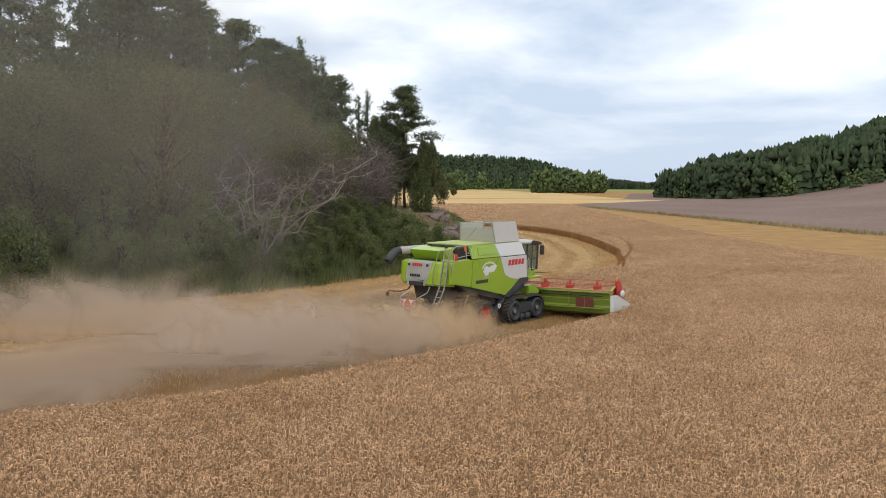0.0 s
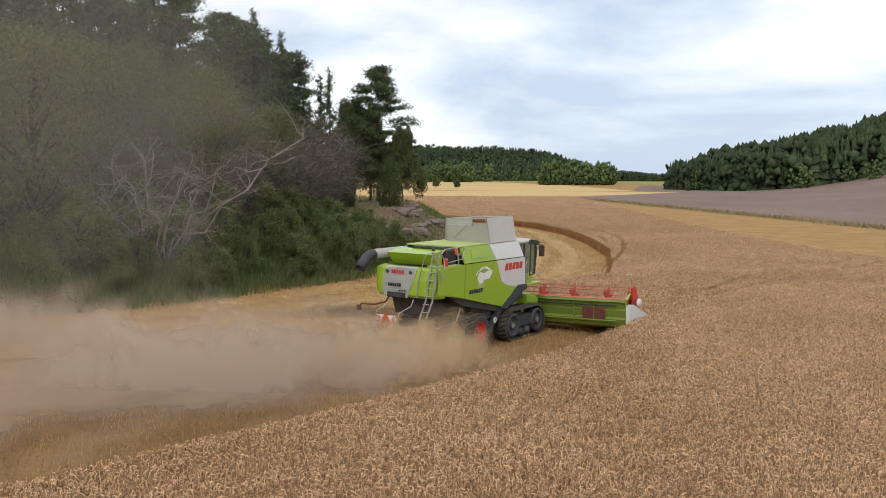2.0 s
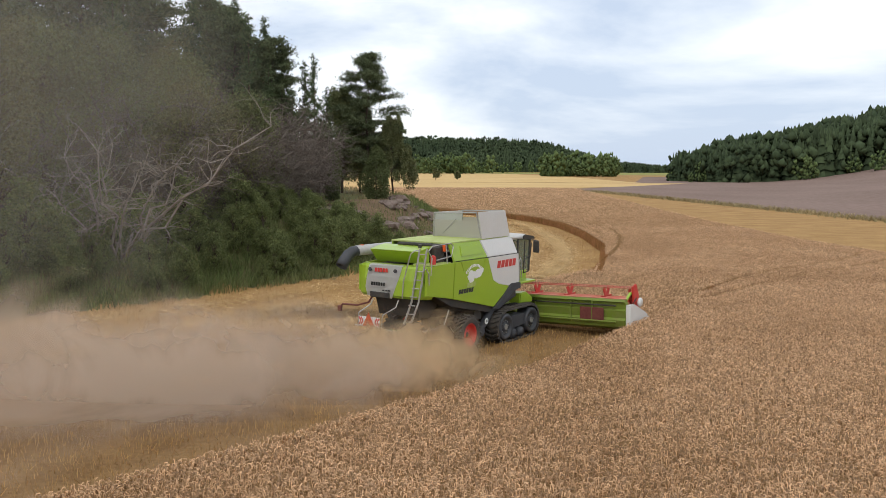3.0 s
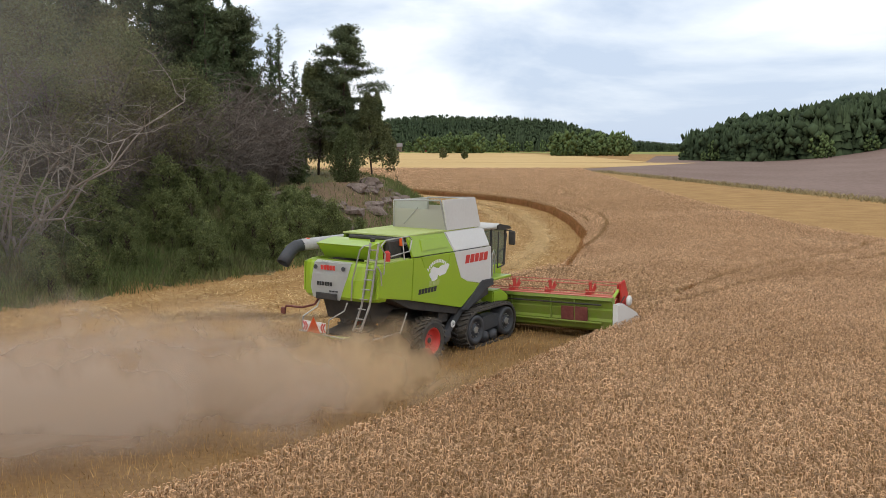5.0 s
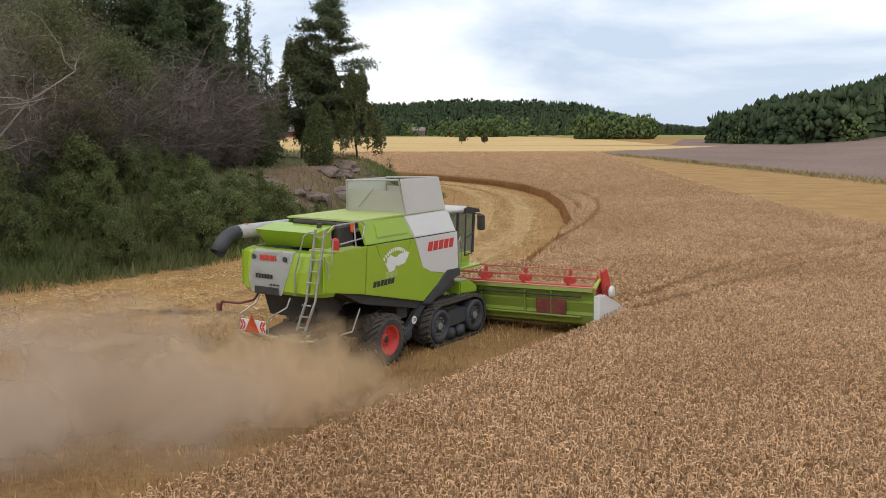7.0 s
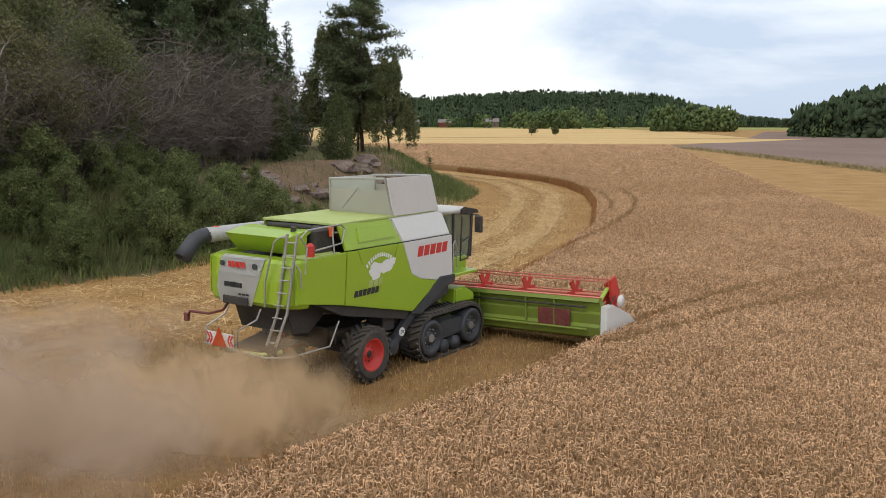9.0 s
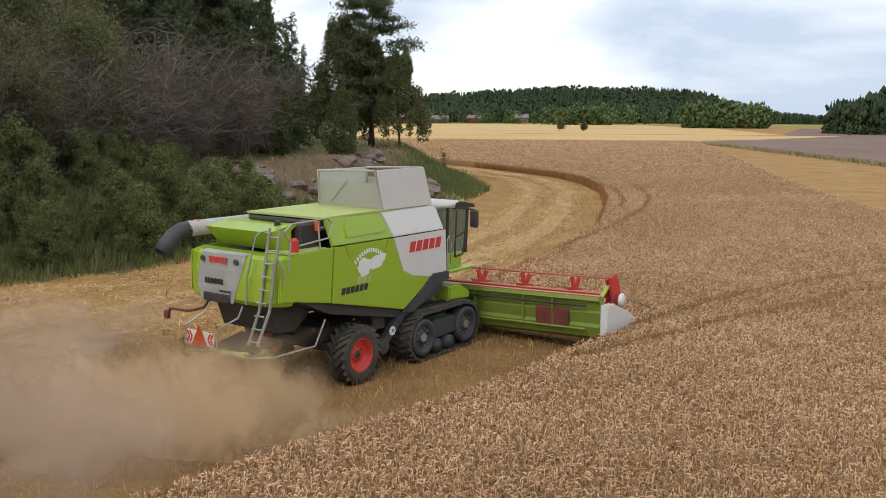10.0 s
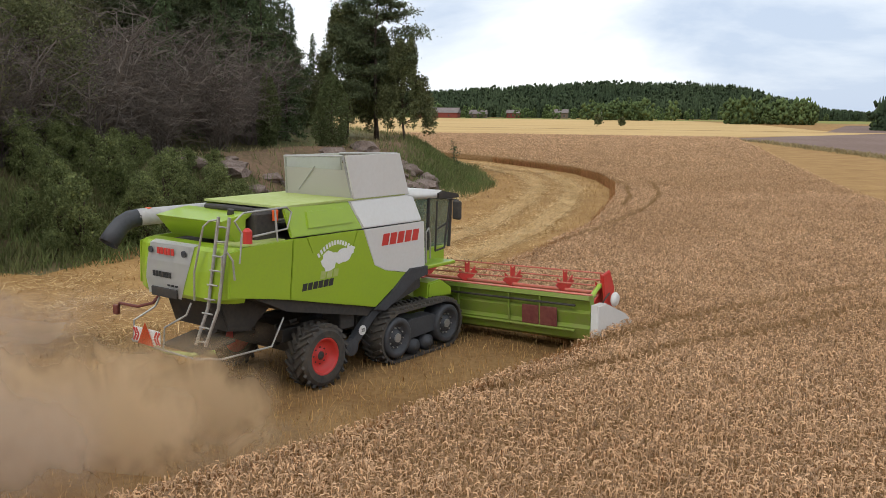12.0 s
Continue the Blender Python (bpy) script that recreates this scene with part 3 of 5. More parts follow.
def bar_text(bm, x, y0, z0, y1, z1, marks, slant=0.25, t=0.008):
    """Slanted plain blocks in a row on a side wall."""
    n = len(marks)
    for i, (k0, k1) in enumerate(marks):
        ya, yb = y0 + (y1 - y0) * (i + 0.06) / n, y0 + (y1 - y0) * (i + 0.86) / n
        h = z1 - z0
        rise = 0.0
        za, zb = z0 + h * k0 + rise, z0 + h * k1 + rise
        prism(bm, [(ya + slant * h * k0, za), (yb + slant * h * k0, za), (yb + slant * h * k1, zb), (ya + slant * h * k1, zb)], x, x + t)
    return bm


def bar_rear(bm, y, x0, z0, x1, z1, n, t=0.01):
    for i in range(n):
        xa, xb = x0 + (x1 - x0) * (i + 0.08) / n, x0 + (x1 - x0) * (i + 0.82) / n
        box(bm, ((xa + xb) / 2, y, (z0 + z1) / 2), (xb - xa, t, z1 - z0), 0)
    return bm


def tyre_mesh(r, w, n_lug):
    bm = bmesh.new()
    h = w / 2
    lathe(bm, [(-h * 0.7, r * 0.54), (-h * 0.95, r * 0.6), (-h, r * 0.8), (-h * 0.8, r * 0.93), (h * 0.8, r * 0.93), (h, r * 0.8), (h * 0.95, r * 0.6), (h * 0.7, r * 0.54)], 36, cap=False)
    for i in range(n_lug):
        a = 2 * math.pi * i / n_lug
        for sx in (-1, 1):
            m = Matrix.Rotation(a + (0.5 * 2 * math.pi / n_lug if sx > 0 else 0), 4, "X") @ Matrix.Translation((sx * h * 0.52, 0, r * 0.955)) @ Matrix.Rotation(sx * 0.75, 4, "Z")
            box(bm, (0, 0, 0), (h * 1.15, 0.07, r * 0.10), 0.0, m)
    return bm


def rim_mesh(r, w):
    bm = bmesh.new()
    lathe(bm, [(-w * 0.3, r * 0.58), (w * 0.44, r * 0.6), (w * 0.46, r * 0.56), (w * 0.36, r * 0.5), (w * 0.2, r * 0.46), (w * 0.12, r * 0.25), (w * 0.2, r * 0.2), (w * 0.2, 0.01)], 28)
    return bm


def build_wheel(root, x, y, z, r, w):
    bm = bmesh.new()
    lathe(bm, [(-w * 0.3, 0.1), (w * 0.2, 0.1), (w * 0.25, 0.05)], 16)
    for i in range(8):
        a = 2 * math.pi * i / 8
        tube(bm, [(w * 0.08, 0.19 * math.cos(a), 0.19 * math.sin(a)), (w * 0.16, 0.19 * math.cos(a), 0.19 * math.sin(a))], 0.02, 6)
    wheel = part("wheel", bm, M_BLACK, root, "rear wheel with a red rim and lugged tyre")
    wheel.matrix_basis = pose(x, y, z)
    part("tyre", tyre_mesh(r, w, 22), M_RUBBER, wheel, "dusty black lugged tyre")
    bm = rim_mesh(r, w)
    rim = part("rim", bm, M_RED, wheel, "red steel rim", True)
    if x < 0:
        rim.matrix_basis = pose(0, 0, 0, 0, 0, 180)
    return wheel


def track_path(n=64):
    """The belt's way round two large wheels: (y, z, normal)."""
    r, z = 0.60, 0.66
    y0, y1 = -1.0, 1.0
    pts = []
    straight = y1 - y0
    total = 2 * straight + 2 * math.pi * r
    for i in range(n):
        s = total * i / n
        if s < straight:
            pts.append((y0 + s, z + r + 0.03, 0.0, 1.0))
        elif s < straight + math.pi * r:
            a = (s - straight) / r
            pts.append((y1 + r * math.sin(a), z + r * math.cos(a), math.sin(a), math.cos(a)))
        elif s < 2 * straight + math.pi * r:
            pts.append((y1 - (s - straight - math.pi * r), z - r, 0.0, -1.0))
        else:
            a = (s - 2 * straight - math.pi * r) / r
            pts.append((y0 - r * math.sin(a), z - r * math.cos(a), -math.sin(a), -math.cos(a)))
    return pts


def build_track(root, sx):
    cx, w = sx * 1.42, 0.64
    pts = track_path()
    bm = bmesh.new()
    rings = []
    for y, z, ny, nz in pts:
        rings.append([bm.verts.new((cx + dx * w / 2, y + ny * dr, z + nz * dr)) for dx, dr in ((-1, -0.03), (1, -0.03), (1, 0.03), (-1, 0.03))])
    for a, b in zip(rings, rings[1:] + rings[:1]):
        for j in range(4):
            bm.faces.new((a[j], a[(j + 1) % 4], b[(j + 1) % 4], b[j]))
    for i, (y, z, ny, nz) in enumerate(track_path(46)):
        m = Matrix.Rotation(math.atan2(-ny, nz), 4, "X")
        for hx in (-1, 1):
            box(bm, (cx + hx * w * 0.26, y + ny * 0.055, z + nz * 0.055), (w * 0.46, 0.065, 0.06), 0.0, m @ Matrix.Rotation(hx * 0.45, 4, "Z"))
    belt = part("track", bm, M_RUBBER, root, "rubber crawler track with raised lugs")
    wheels = []
    for y in (-1.0, 1.0):
        bm = bmesh.new()
        lathe(bm, [(-0.24, 0.50), (0.24, 0.50), (0.27, 0.46), (0.27, 0.36), (0.16, 0.33), (0.14, 0.2), (0.22, 0.17), (0.22, 0.01)], 28)
        wh = part("track_wheel", bm, M_DARK, belt, "black track wheel with a bolted steel hub", True)
        wh.matrix_basis = pose(cx + sx * 0.06, y, 0.66, 0, 0, 0 if sx > 0 else 180)
        bm = bmesh.new()
        for i in range(10):
            a = 2 * math.pi * i / 10
            tube(bm, [(0.15, 0.25 * math.cos(a), 0.25 * math.sin(a)), (0.20, 0.25 * math.cos(a), 0.25 * math.sin(a))], 0.022, 6)
        lathe(bm, [(0.2, 0.12), (0.25, 0.11), (0.25, 0.01)], 14)
        bolts = part("hub_bolts", bm, M_STEEL, root, "steel wheel hub bolts")
        bolts.matrix_basis = wh.matrix_basis.copy()
        wheels += [wh, bolts]
    for y in (-0.28, 0.28):
        bm = bmesh.new()
        lathe(bm, [(-0.2, 0.2), (0.25, 0.2), (0.25, 0.1), (0.3, 0.09), (0.3, 0.01)], 20, (cx, y, 0.28))
        part("track_roller", bm, M_DARK, belt, "small black track roller", True)
    bm = bmesh.new()
    prism(bm, [(-0.95, 0.85), (-0.4, 1.02), (0.5, 1.0), (0.95, 0.8), (0.5, 0.55), (-0.5, 0.5)], cx - 0.2, cx + sx * 0.24, 0.02)
    part("track_frame", bm, M_DARK, belt, "dark cast track frame")
    return belt, wheels


def build_combine():
    root = new("combine_harvester")
    tagged(root, "lime green and silver combine harvester cutting wheat on tracks", "combine harvester")
    lean = lambda y, z: -0.22 * max(0.0, z - 3.42) / 0.68
    leanl = lambda y, z: 0.22 * max(0.0, z - 3.42) / 0.68
    for sx in (1, -1):
        x0, x1 = (1.42, 1.5) if sx > 0 else (-1.5, -1.42)
        part("rear_side_panel", prism(bmesh.new(), [(-5.55, 3.40), (-5.95, 3.33), (-5.98, 2.42), (-5.62, 2.37), (-4.33, 2.13), (-4.21, 3.44)], x0, x1, 0.025), M_LIME, root)
        part("side_panel", prism(bmesh.new(), [(-4.20, 3.44), (-4.32, 2.125), (-1.57, 1.50), (-0.36, 2.17), (-1.22, 2.335), (-1.62, 2.52), (-1.99, 3.41), (-2.2, 3.41), (-2.34, 3.04), (-3.66, 3.04), (-3.82, 3.42)], x0, x1, 0.012), M_LIME, root)
        part("upper_flap_panel", prism(bmesh.new(), [(-3.81, 3.43), (-3.65, 3.05), (-2.35, 3.05), (-2.21, 3.42)], x0, x1, 0.012), M_LIME, root)
        part("front_side_panel", prism(bmesh.new(), [(-1.98, 3.41), (-1.61, 2.525), (-1.21, 2.345), (-0.35, 2.18), (0.33, 2.26), (0.29, 3.40)], x0, x1, 0.012), M_WHITE, root, "silver white front side panel")
        part("upper_side", prism(bmesh.new(), [(-4.25, 3.46), (-4.30, 4.06), (-4.1, 4.12), (-2.27, 4.08), (-2.0, 3.44)], x0, x1, 0.025, lean if sx > 0 else leanl), M_LIME, root)
        part("upper_front", prism(bmesh.new(), [(-1.98, 3.44), (-2.25, 4.09), (-0.27, 4.11), (0.1, 4.02), (0.22, 3.43)], x0, x1, 0.03, lean if sx > 0 else leanl), M_WHITE, root, "silver white upper front panel")
        bm = bmesh.new()
        prism(bm, [(-3.75, 3.6), (-3.7, 3.98), (-2.5, 3.97), (-2.28, 3.6)], x0 + 0.0, x1 + 0.03 * sx, 0.02, lean if sx > 0 else leanl)
        part("raised_panel", bm, M_LIME, root)
        part("fender", prism(bmesh.new(), [(-1.62, 1.44), (-1.25, 1.36), (-0.75, 1.62), (-0.1, 1.98), (0.4, 2.02), (0.4, 2.25), (-0.3, 2.27), (-0.62, 2.08), (-1.1, 1.72)], x0, x1 + 0.05 * sx, 0.02), M_DARK, root, "dark grey plastic mudguard")
    # inner body, dark below, closed
    part("chassis", prism(bmesh.new(), [(-5.5, 2.4), (-5.45, 3.3), (0.2, 3.35), (0.25, 1.7), (-1.5, 1.25), (-4.3, 1.85)], -1.40, 1.40), M_BLACK, root, "black inner frame and machinery")
    bm = bmesh.new()
    for x in (-0.75, 0.75):
        box(bm, (x, -1.9, 1.15), (0.22, 4.2, 0.3))
    box(bm, (0, -3.5, 0.80), (2.9, 0.24, 0.26))
    box(bm, (0, -3.5, 1.05), (0.7, 0.5, 0.5))
    box(bm, (0, 0.0, 0.72), (2.3, 0.4, 0.5))
    box(bm, (0.95, -2.3, 1.35), (0.6, 0.5, 0.55))
    box(bm, (0.9, -1.7, 1.1), (0.5, 0.35, 0.4))
    part("axle_frame", bm, M_BLACK, root, "black axle and frame beams")
    bm = bmesh.new()
    prism(bm, [(-2.55, 0.62), (-2.3, 0.52), (-1.35, 1.32), (-1.55, 1.5)], 1.25, 1.42, 0.02)
    lathe(bm, [(-0.03, 0.2), (0.1, 0.2), (0.12, 0.08), (0.12, 0.01)], 20, (1.42, -2.42, 0.68))
    part("drive_arm", bm, M_DARK, root, "dark grey drive arm")
    bm = bmesh.new()
    lathe(bm, [(0, 0.12), (0.015, 0.12), (0.015, 0.01)], 20, (1.43, -1.98, 1.0))
    disc = part("speed_disc", bm, M_DECAL, root, "round white speed sign")
    fc = bpy.data.curves.new("digits", "FONT")
    fc.body, fc.size, fc.align_x, fc.align_y, fc.extrude = "30", 0.13, "CENTER", "CENTER", 0.002
    digits = new("digits", fc)
    me = bpy.data.meshes.new_from_object(digits.evaluated_get(bpy.context.evaluated_depsgraph_get()))
    bpy.data.objects.remove(digits)
    me.materials.append(M_INK)
    digits = new("digits", me)
    digits.parent = disc
    digits.matrix_basis = Matrix(((0, 0, 1, 1.452), (1, 0, 0, -1.98), (0, 1, 0, 1.0), (0, 0, 0, 1)))
    # rear hood
    bm = bmesh.new()
    plan = [(-1.5, -5.55), (-1.47, -5.8), (-1.38, -6.0), (-1.1, -6.1), (0.58, -6.1), (0.95, -6.05), (1.25, -5.95), (1.44, -5.78), (1.5, -5.55)]
    rings = [[bm.verts.new((x * k, (y + 5.5) * k2 - 5.5, z)) for x, y in plan] for z, k, k2 in ((2.26, 0.95, 0.86), (2.36, 0.99, 1.0), (2.9, 1.0, 1.02), (3.32, 0.985, 0.93), (3.40, 0.95, 0.82))]
    for a, b in zip(rings, rings[1:]):
        for i in range(len(plan) - 1):
            bm.faces.new((a[i], a[i + 1], b[i + 1], b[i]))
    bm.faces.new(rings[-1])
    bm.faces.new(rings[0][::-1])
    part("rear_hood", bm, M_LIME, root, "rounded lime green rear hood", False)
    bm = bmesh.new()
    pan = [((-0.98, -6.105, 2.27), (0.12, -6.10, 2.24)), ((-1.05, -6.125, 2.6), (0.28, -6.125, 2.6)), ((-0.98, -6.12, 3.0), (0.46, -6.12, 3.0)), ((-0.92, -6.07, 3.36), (0.56, -6.07, 3.38)), ((-0.9, -5.95, 3.42), (0.58, -5.95, 3.42))]
    vs = [[bm.verts.new(p) for p in row] for row in pan]
    for a, b in zip(vs, vs[1:]):
        bm.faces.new((a[0], a[1], b[1], b[0]))
    bmesh.ops.solidify(bm, geom=bm.faces[:], thickness=0.03)
    rear = part("rear_panel", bm, M_WHITE, root, "silver rear service panel")
    bm = bmesh.new()
    box(bm, (-0.38, -6.155, 2.34), (0.86, 0.05, 0.2), 0.03)
    part("grip_recess", bm, M_BLACK, rear, "black handle recess")
    part("brand_bars", bar_rear(bmesh.new(), -6.135, -0.62, 3.15, -0.02, 3.29, 5), M_RED, rear, "red lettering bars")
    part("model_bars", bar_rear(bmesh.new(), -6.145, -0.78, 2.66, -0.14, 2.78, 6), M_INK, rear, "thin black lettering bars")
    part("small_bars", bar_rear(bmesh.new(), -6.15, -0.28, 2.49, 0.1, 2.53, 3), M_INK, rear)
    for x in (-0.82, 0.3):
        bm = bmesh.new()
        lathe(bm, [(0, 0.07), (0.03, 0.07), (0.03, 0.01)], 14)
        bmesh.ops.transform(bm, matrix=Matrix.Translation((x, -6.13, 3.22)) @ Matrix.Rotation(-math.pi / 2, 4, "Z"), verts=bm.verts)
        part("work_lamp", bm, M_DARK, rear, "dark round rear work lamp")
    # chopper under the rear
    bm = prism(bmesh.new(), [(-5.75, 2.3), (-5.5, 1.55), (-4.9, 1.45), (-4.3, 1.9), (-4.5, 2.3)], -0.95, 0.85, 0.03)
    part("straw_chopper", bm, M_BLACK, root, "black straw chopper housing")
    bm = bmesh.new()
    prism(bm, [(-6.15, 1.16), (-5.3, 1.3), (-5.3, 1.36), (-6.15, 1.22)], -0.55, 0.85, 0.02)
    part("spreader_deck", bm, M_BLACK, root, "dark dusty spreader deck")
    part("spreader_rim", tube(bmesh.new(), [(-0.8, -6.3, 1.16), (-0.1, -6.32, 1.12), (0.5, -6.2, 1.14), (0.9, -5.9, 1.2)], 0.05, 8), M_LIMEDUST, root, "green spreader rim")
    for pts in ([(0.37, -6.05, 2.2), (0.33, -6.15, 1.95), (-0.05, -6.42, 1.68), (-0.08, -6.45, 1.2), (0.75, -6.3, 1.12), (1.3, -6.07, 1.16), (1.45, -4.85, 1.2), (1.4, -4.45, 1.75)],
                [(-0.85, -5.95, 2.15), (-0.88, -6.05, 1.95), (-1.12, -6.42, 1.68), (-1.12, -6.45, 1.22), (-1.4, -6.3, 1.2)], [(-1.12, -6.45, 1.24), (-0.08, -6.45, 1.2)]):
        part("guard_rail", tube(bmesh.new(), pts, 0.022, 8), M_STEEL, root, "bent steel guard rail")
    bm = tube(bmesh.new(), [(-1.0, -5.8, 2.2), (-1.02, -6.0, 2.0), (-1.5, -6.05, 1.86), (-2.2, -6.05, 1.84), (-2.3, -6.05, 1.68)], 0.035, 8)
    part("lamp_arm", bm, M_MAROON, root, "dark rear lamp arm")
    bm = box(bmesh.new(), (-2.32, -6.06, 1.68), (0.16, 0.1, 0.22), 0.02)
    part("tail_lamp", bm, M_MAROON, root, "dark red tail lamp")
    bm = box(bmesh.new(), (-0.6, -6.47, 1.42), (0.92, 0.02, 0.32), 0.01)
    board = part("warning_board", bm, M_DECAL, root, "white warning board with red chevrons")
    bm = bmesh.new()
    a = [bm.verts.new(p) for p in ((-0.88, -6.51, 1.24), (-0.32, -6.51, 1.24), (-0.6, -6.51, 1.74))]
    bm.faces.new(a)
    bmesh.ops.solidify(bm, geom=bm.faces[:], thickness=0.02)
    part("slow_triangle", bm, M_ORANGE, board, "orange slow vehicle triangle")
    for c, s in ((-0.92, -1), (-1.01, -1), (-0.28, 1), (-0.19, 1)):
        bm = bmesh.new()
        for q in (-1, 1):
            box(bm, (c, -6.485, 1.42 + q * 0.07), (0.05, 0.008, 0.16), 0, Matrix.Rotation(q * s * 0.6, 4, "Y"))
        part("chevron", bm, M_RED, board)
    # ladder, rails, deck
    ladder = part("ladder", tube(tube(bmesh.new(), [(0.78, -6.28, 1.42), (0.98, -6.1, 2.2), (1.24, -5.98, 4.05)], 0.035, 8), [(1.04, -6.25, 1.42), (1.26, -6.07, 2.2), (1.5, -5.92, 4.05)], 0.035, 8), M_STEEL, root, "steel access ladder")
    for i in range(9):
        k = i / 8
        z = 1.5 + 2.35 * k
        x = 0.80 + 0.42 * k
        part("rung", tube(bmesh.new(), [(x, -6.26 + 0.27 * k, z), (x + 0.27, -6.23 + 0.28 * k, z)], 0.02, 6), M_STEEL, ladder)
    for pts in ([(0.62, -6.16, 2.3), (0.7, -6.2, 2.9), (0.98, -6.16, 3.85), (1.1, -6.1, 3.97), (1.24, -5.98, 4.0)], [(1.42, -6.1, 2.75), (1.48, -6.12, 3.3), (1.55, -6.05, 3.38), (1.6, -5.95, 3.2), (1.58, -5.9, 2.8)],
                [(1.5, -5.7, 3.1), (1.48, -5.6, 3.7), (1.44, -5.75, 3.95), (1.42, -5.5, 4.1), (1.38, -4.3, 4.12), (1.38, -4.15, 4.0), (1.4, -4.3, 3.66), (1.46, -5.3, 3.6)], [(1.45, -4.62, 3.35), (1.38, -4.62, 4.1)]):
        part("hand_rail", tube(bmesh.new(), pts, 0.022, 8), M_STEEL, root, "grey tubular hand rail")
    bm = box(bmesh.new(), (1.05, -5.0, 3.43), (0.8, 1.2, 0.05), 0.01)
    part("service_deck", bm, M_LIMEDUST, root)
    bm = prism(bmesh.new(), [(-5.75, 3.9), (-5.35, 3.44), (-5.1, 3.44), (-5.1, 3.9), (-4.9, 3.98), (-4.9, 4.03), (-5.2, 4.0)], -1.15, 1.0, 0.01)
    part("engine_hood", bm, M_LIME, root, "dusty green engine hood")
    bm = bmesh.new()
    box(bm, (0.2, -4.65, 3.72), (1.9, 0.6, 0.6), 0.04)
    box(bm, (0.85, -4.55, 3.86), (0.5, 0.4, 0.4), 0.04)
    tube(bm, [(-0.5, -4.9, 4.06), (0.2, -4.95, 4.08), (0.9, -4.85, 4.06), (1.1, -4.7, 3.9)], 0.065, 10)
    tube(bm, [(0.6, -5.2, 3.55), (0.7, -5.22, 4.1)], 0.07, 10)
    part("engine", bm, M_BLACK, root, "black engine and radiator")
    bm = bmesh.new()
    lathe(bm, [(-0.12, 0.06), (0.1, 0.07), (0.14, 0.03)], 14)
    bmesh.ops.transform(bm, matrix=Matrix.Translation((1.2, -4.45, 3.95)) @ Matrix.Rotation(-math.pi / 2, 4, "Y"), verts=bm.verts)
    part("beacon", bm, M_ORANGE, root, "orange beacon")
    bm = bmesh.new()
    lathe(bm, [(-0.2, 0.1), (0.16, 0.1), (0.22, 0.04)], 14)
    bmesh.ops.transform(bm, matrix=Matrix.Translation((1.35, -5.35, 3.55)) @ Matrix.Rotation(-math.pi / 2, 4, "Y"), verts=bm.verts)
    part("extinguisher", bm, M_RED, root, "red fire extinguisher")
    part("tank_deck", prism(bmesh.new(), [(-4.35, 4.08), (-4.35, 4.13), (-0.2, 4.15), (-0.2, 4.09)], -1.28, 1.28, 0.01), M_LIMEDUST, root, "dusty pale green tank cover")
    # tank extension flaps
    bm = bmesh.new()
    prism(bm, [(-2.08, 4.12), (-2.36, 5.14), (-0.42, 5.13), (-0.06, 4.11)], 1.24, 1.29, 0.01)
    part("tank_flap", bm, M_WHITE, root, "white grain tank side flap")
    bm = prism(bmesh.new(), [(-2.08, 4.12), (-2.36, 5.08), (-0.42, 5.07), (-0.06, 4.11)], -1.0, -0.95, 0.01, lambda y, z: 0.24 * (z - 4.12))
    part("tank_flap", bm, M_WHITE, root, "white grain tank side flap")
    for y0, y1, nm in ((-2.08, -2.34, "rear"), (-0.08, -0.42, "front")):
        bm = bmesh.new()
        ym = y0 + (y1 - y0) * 0.74
        a = [bm.verts.new(p) for p in ((-0.94, y0, 4.13), (1.22, y0, 4.13), (1.2, ym, 4.80), (-0.77, ym, 4.80))]
        bm.faces.new(a)
        bmesh.ops.solidify(bm, geom=bm.faces[:], thickness=0.012)
        sheet_ob = part("tank_sheet", bm, M_CLEAR, root, "dusty translucent grain tank sheet")
        bm = bmesh.new()
        tube(bm, [(-0.96, y0, 4.13), (-0.72, y1, 5.06), (1.18, y1, 5.12), (1.24, y0, 4.13)], 0.035, 6)
        tube(bm, [(-0.5, y0 + (y1 - y0) * .15, 4.25), (0.25, y1 * .9 + y0 * .1, 4.85)], 0.015, 6)
        part("tank_frame", bm, M_GREYTUBE, root, "grey flap frame")
    # unloading spout, folded back
    bm = tube(bmesh.new(), [(-1.2, -2.0, 3.86), (-1.5, -4.6, 3.82), (-1.76, -5.8, 3.79)], 0.19, 18)
    spout = part("unloading_spout", bm, M_GREYTUBE, root, "grey unloading spout folded to the rear", True)
    bm = tube(bmesh.new(), [(-1.75, -5.76, 3.79), (-1.8, -5.96, 3.76), (-1.84, -6.14, 3.66), (-1.87, -6.3, 3.48), (-1.88, -6.47, 3.27)], 0.19, 18, 0.215)
    bmesh.ops.delete(bm, geom=[f for f in bm.faces if len(f.verts) > 4], context="FACES")
    bmesh.ops.solidify(bm, geom=bm.faces[:], thickness=0.02)
    part("spout_end", bm, M_DARK, spout, "dark rubber spout end", True)
    part("spout_tab", box(bmesh.new(), (-1.7, -5.55, 3.98), (0.12, 0.1, 0.03), 0.01), M_ORANGE, spout, "small yellow tab")
    # cab
    cab = part("cab", box(bmesh.new(), (0, 1.05, 2.35), (1.9, 1.7, 0.5), 0.05), M_LIME, root, "cab with dark glass and white roof")
    bm = prism(bmesh.new(), [(0.15, 3.92), (0.2, 4.1), (0.7, 4.17), (1.6, 4.08), (2.35, 3.92), (2.4, 3.84), (2.0, 3.84)], -0.98, 0.98, 0.04)
    part("cab_roof", bm, M_WHITE, cab, "white cab roof", True)
    bm = prism(bmesh.new(), [(1.5, 4.0), (1.7, 4.05), (2.4, 3.93), (2.5, 3.82), (1.5, 3.84)], -1.02, 1.02, 0.03)
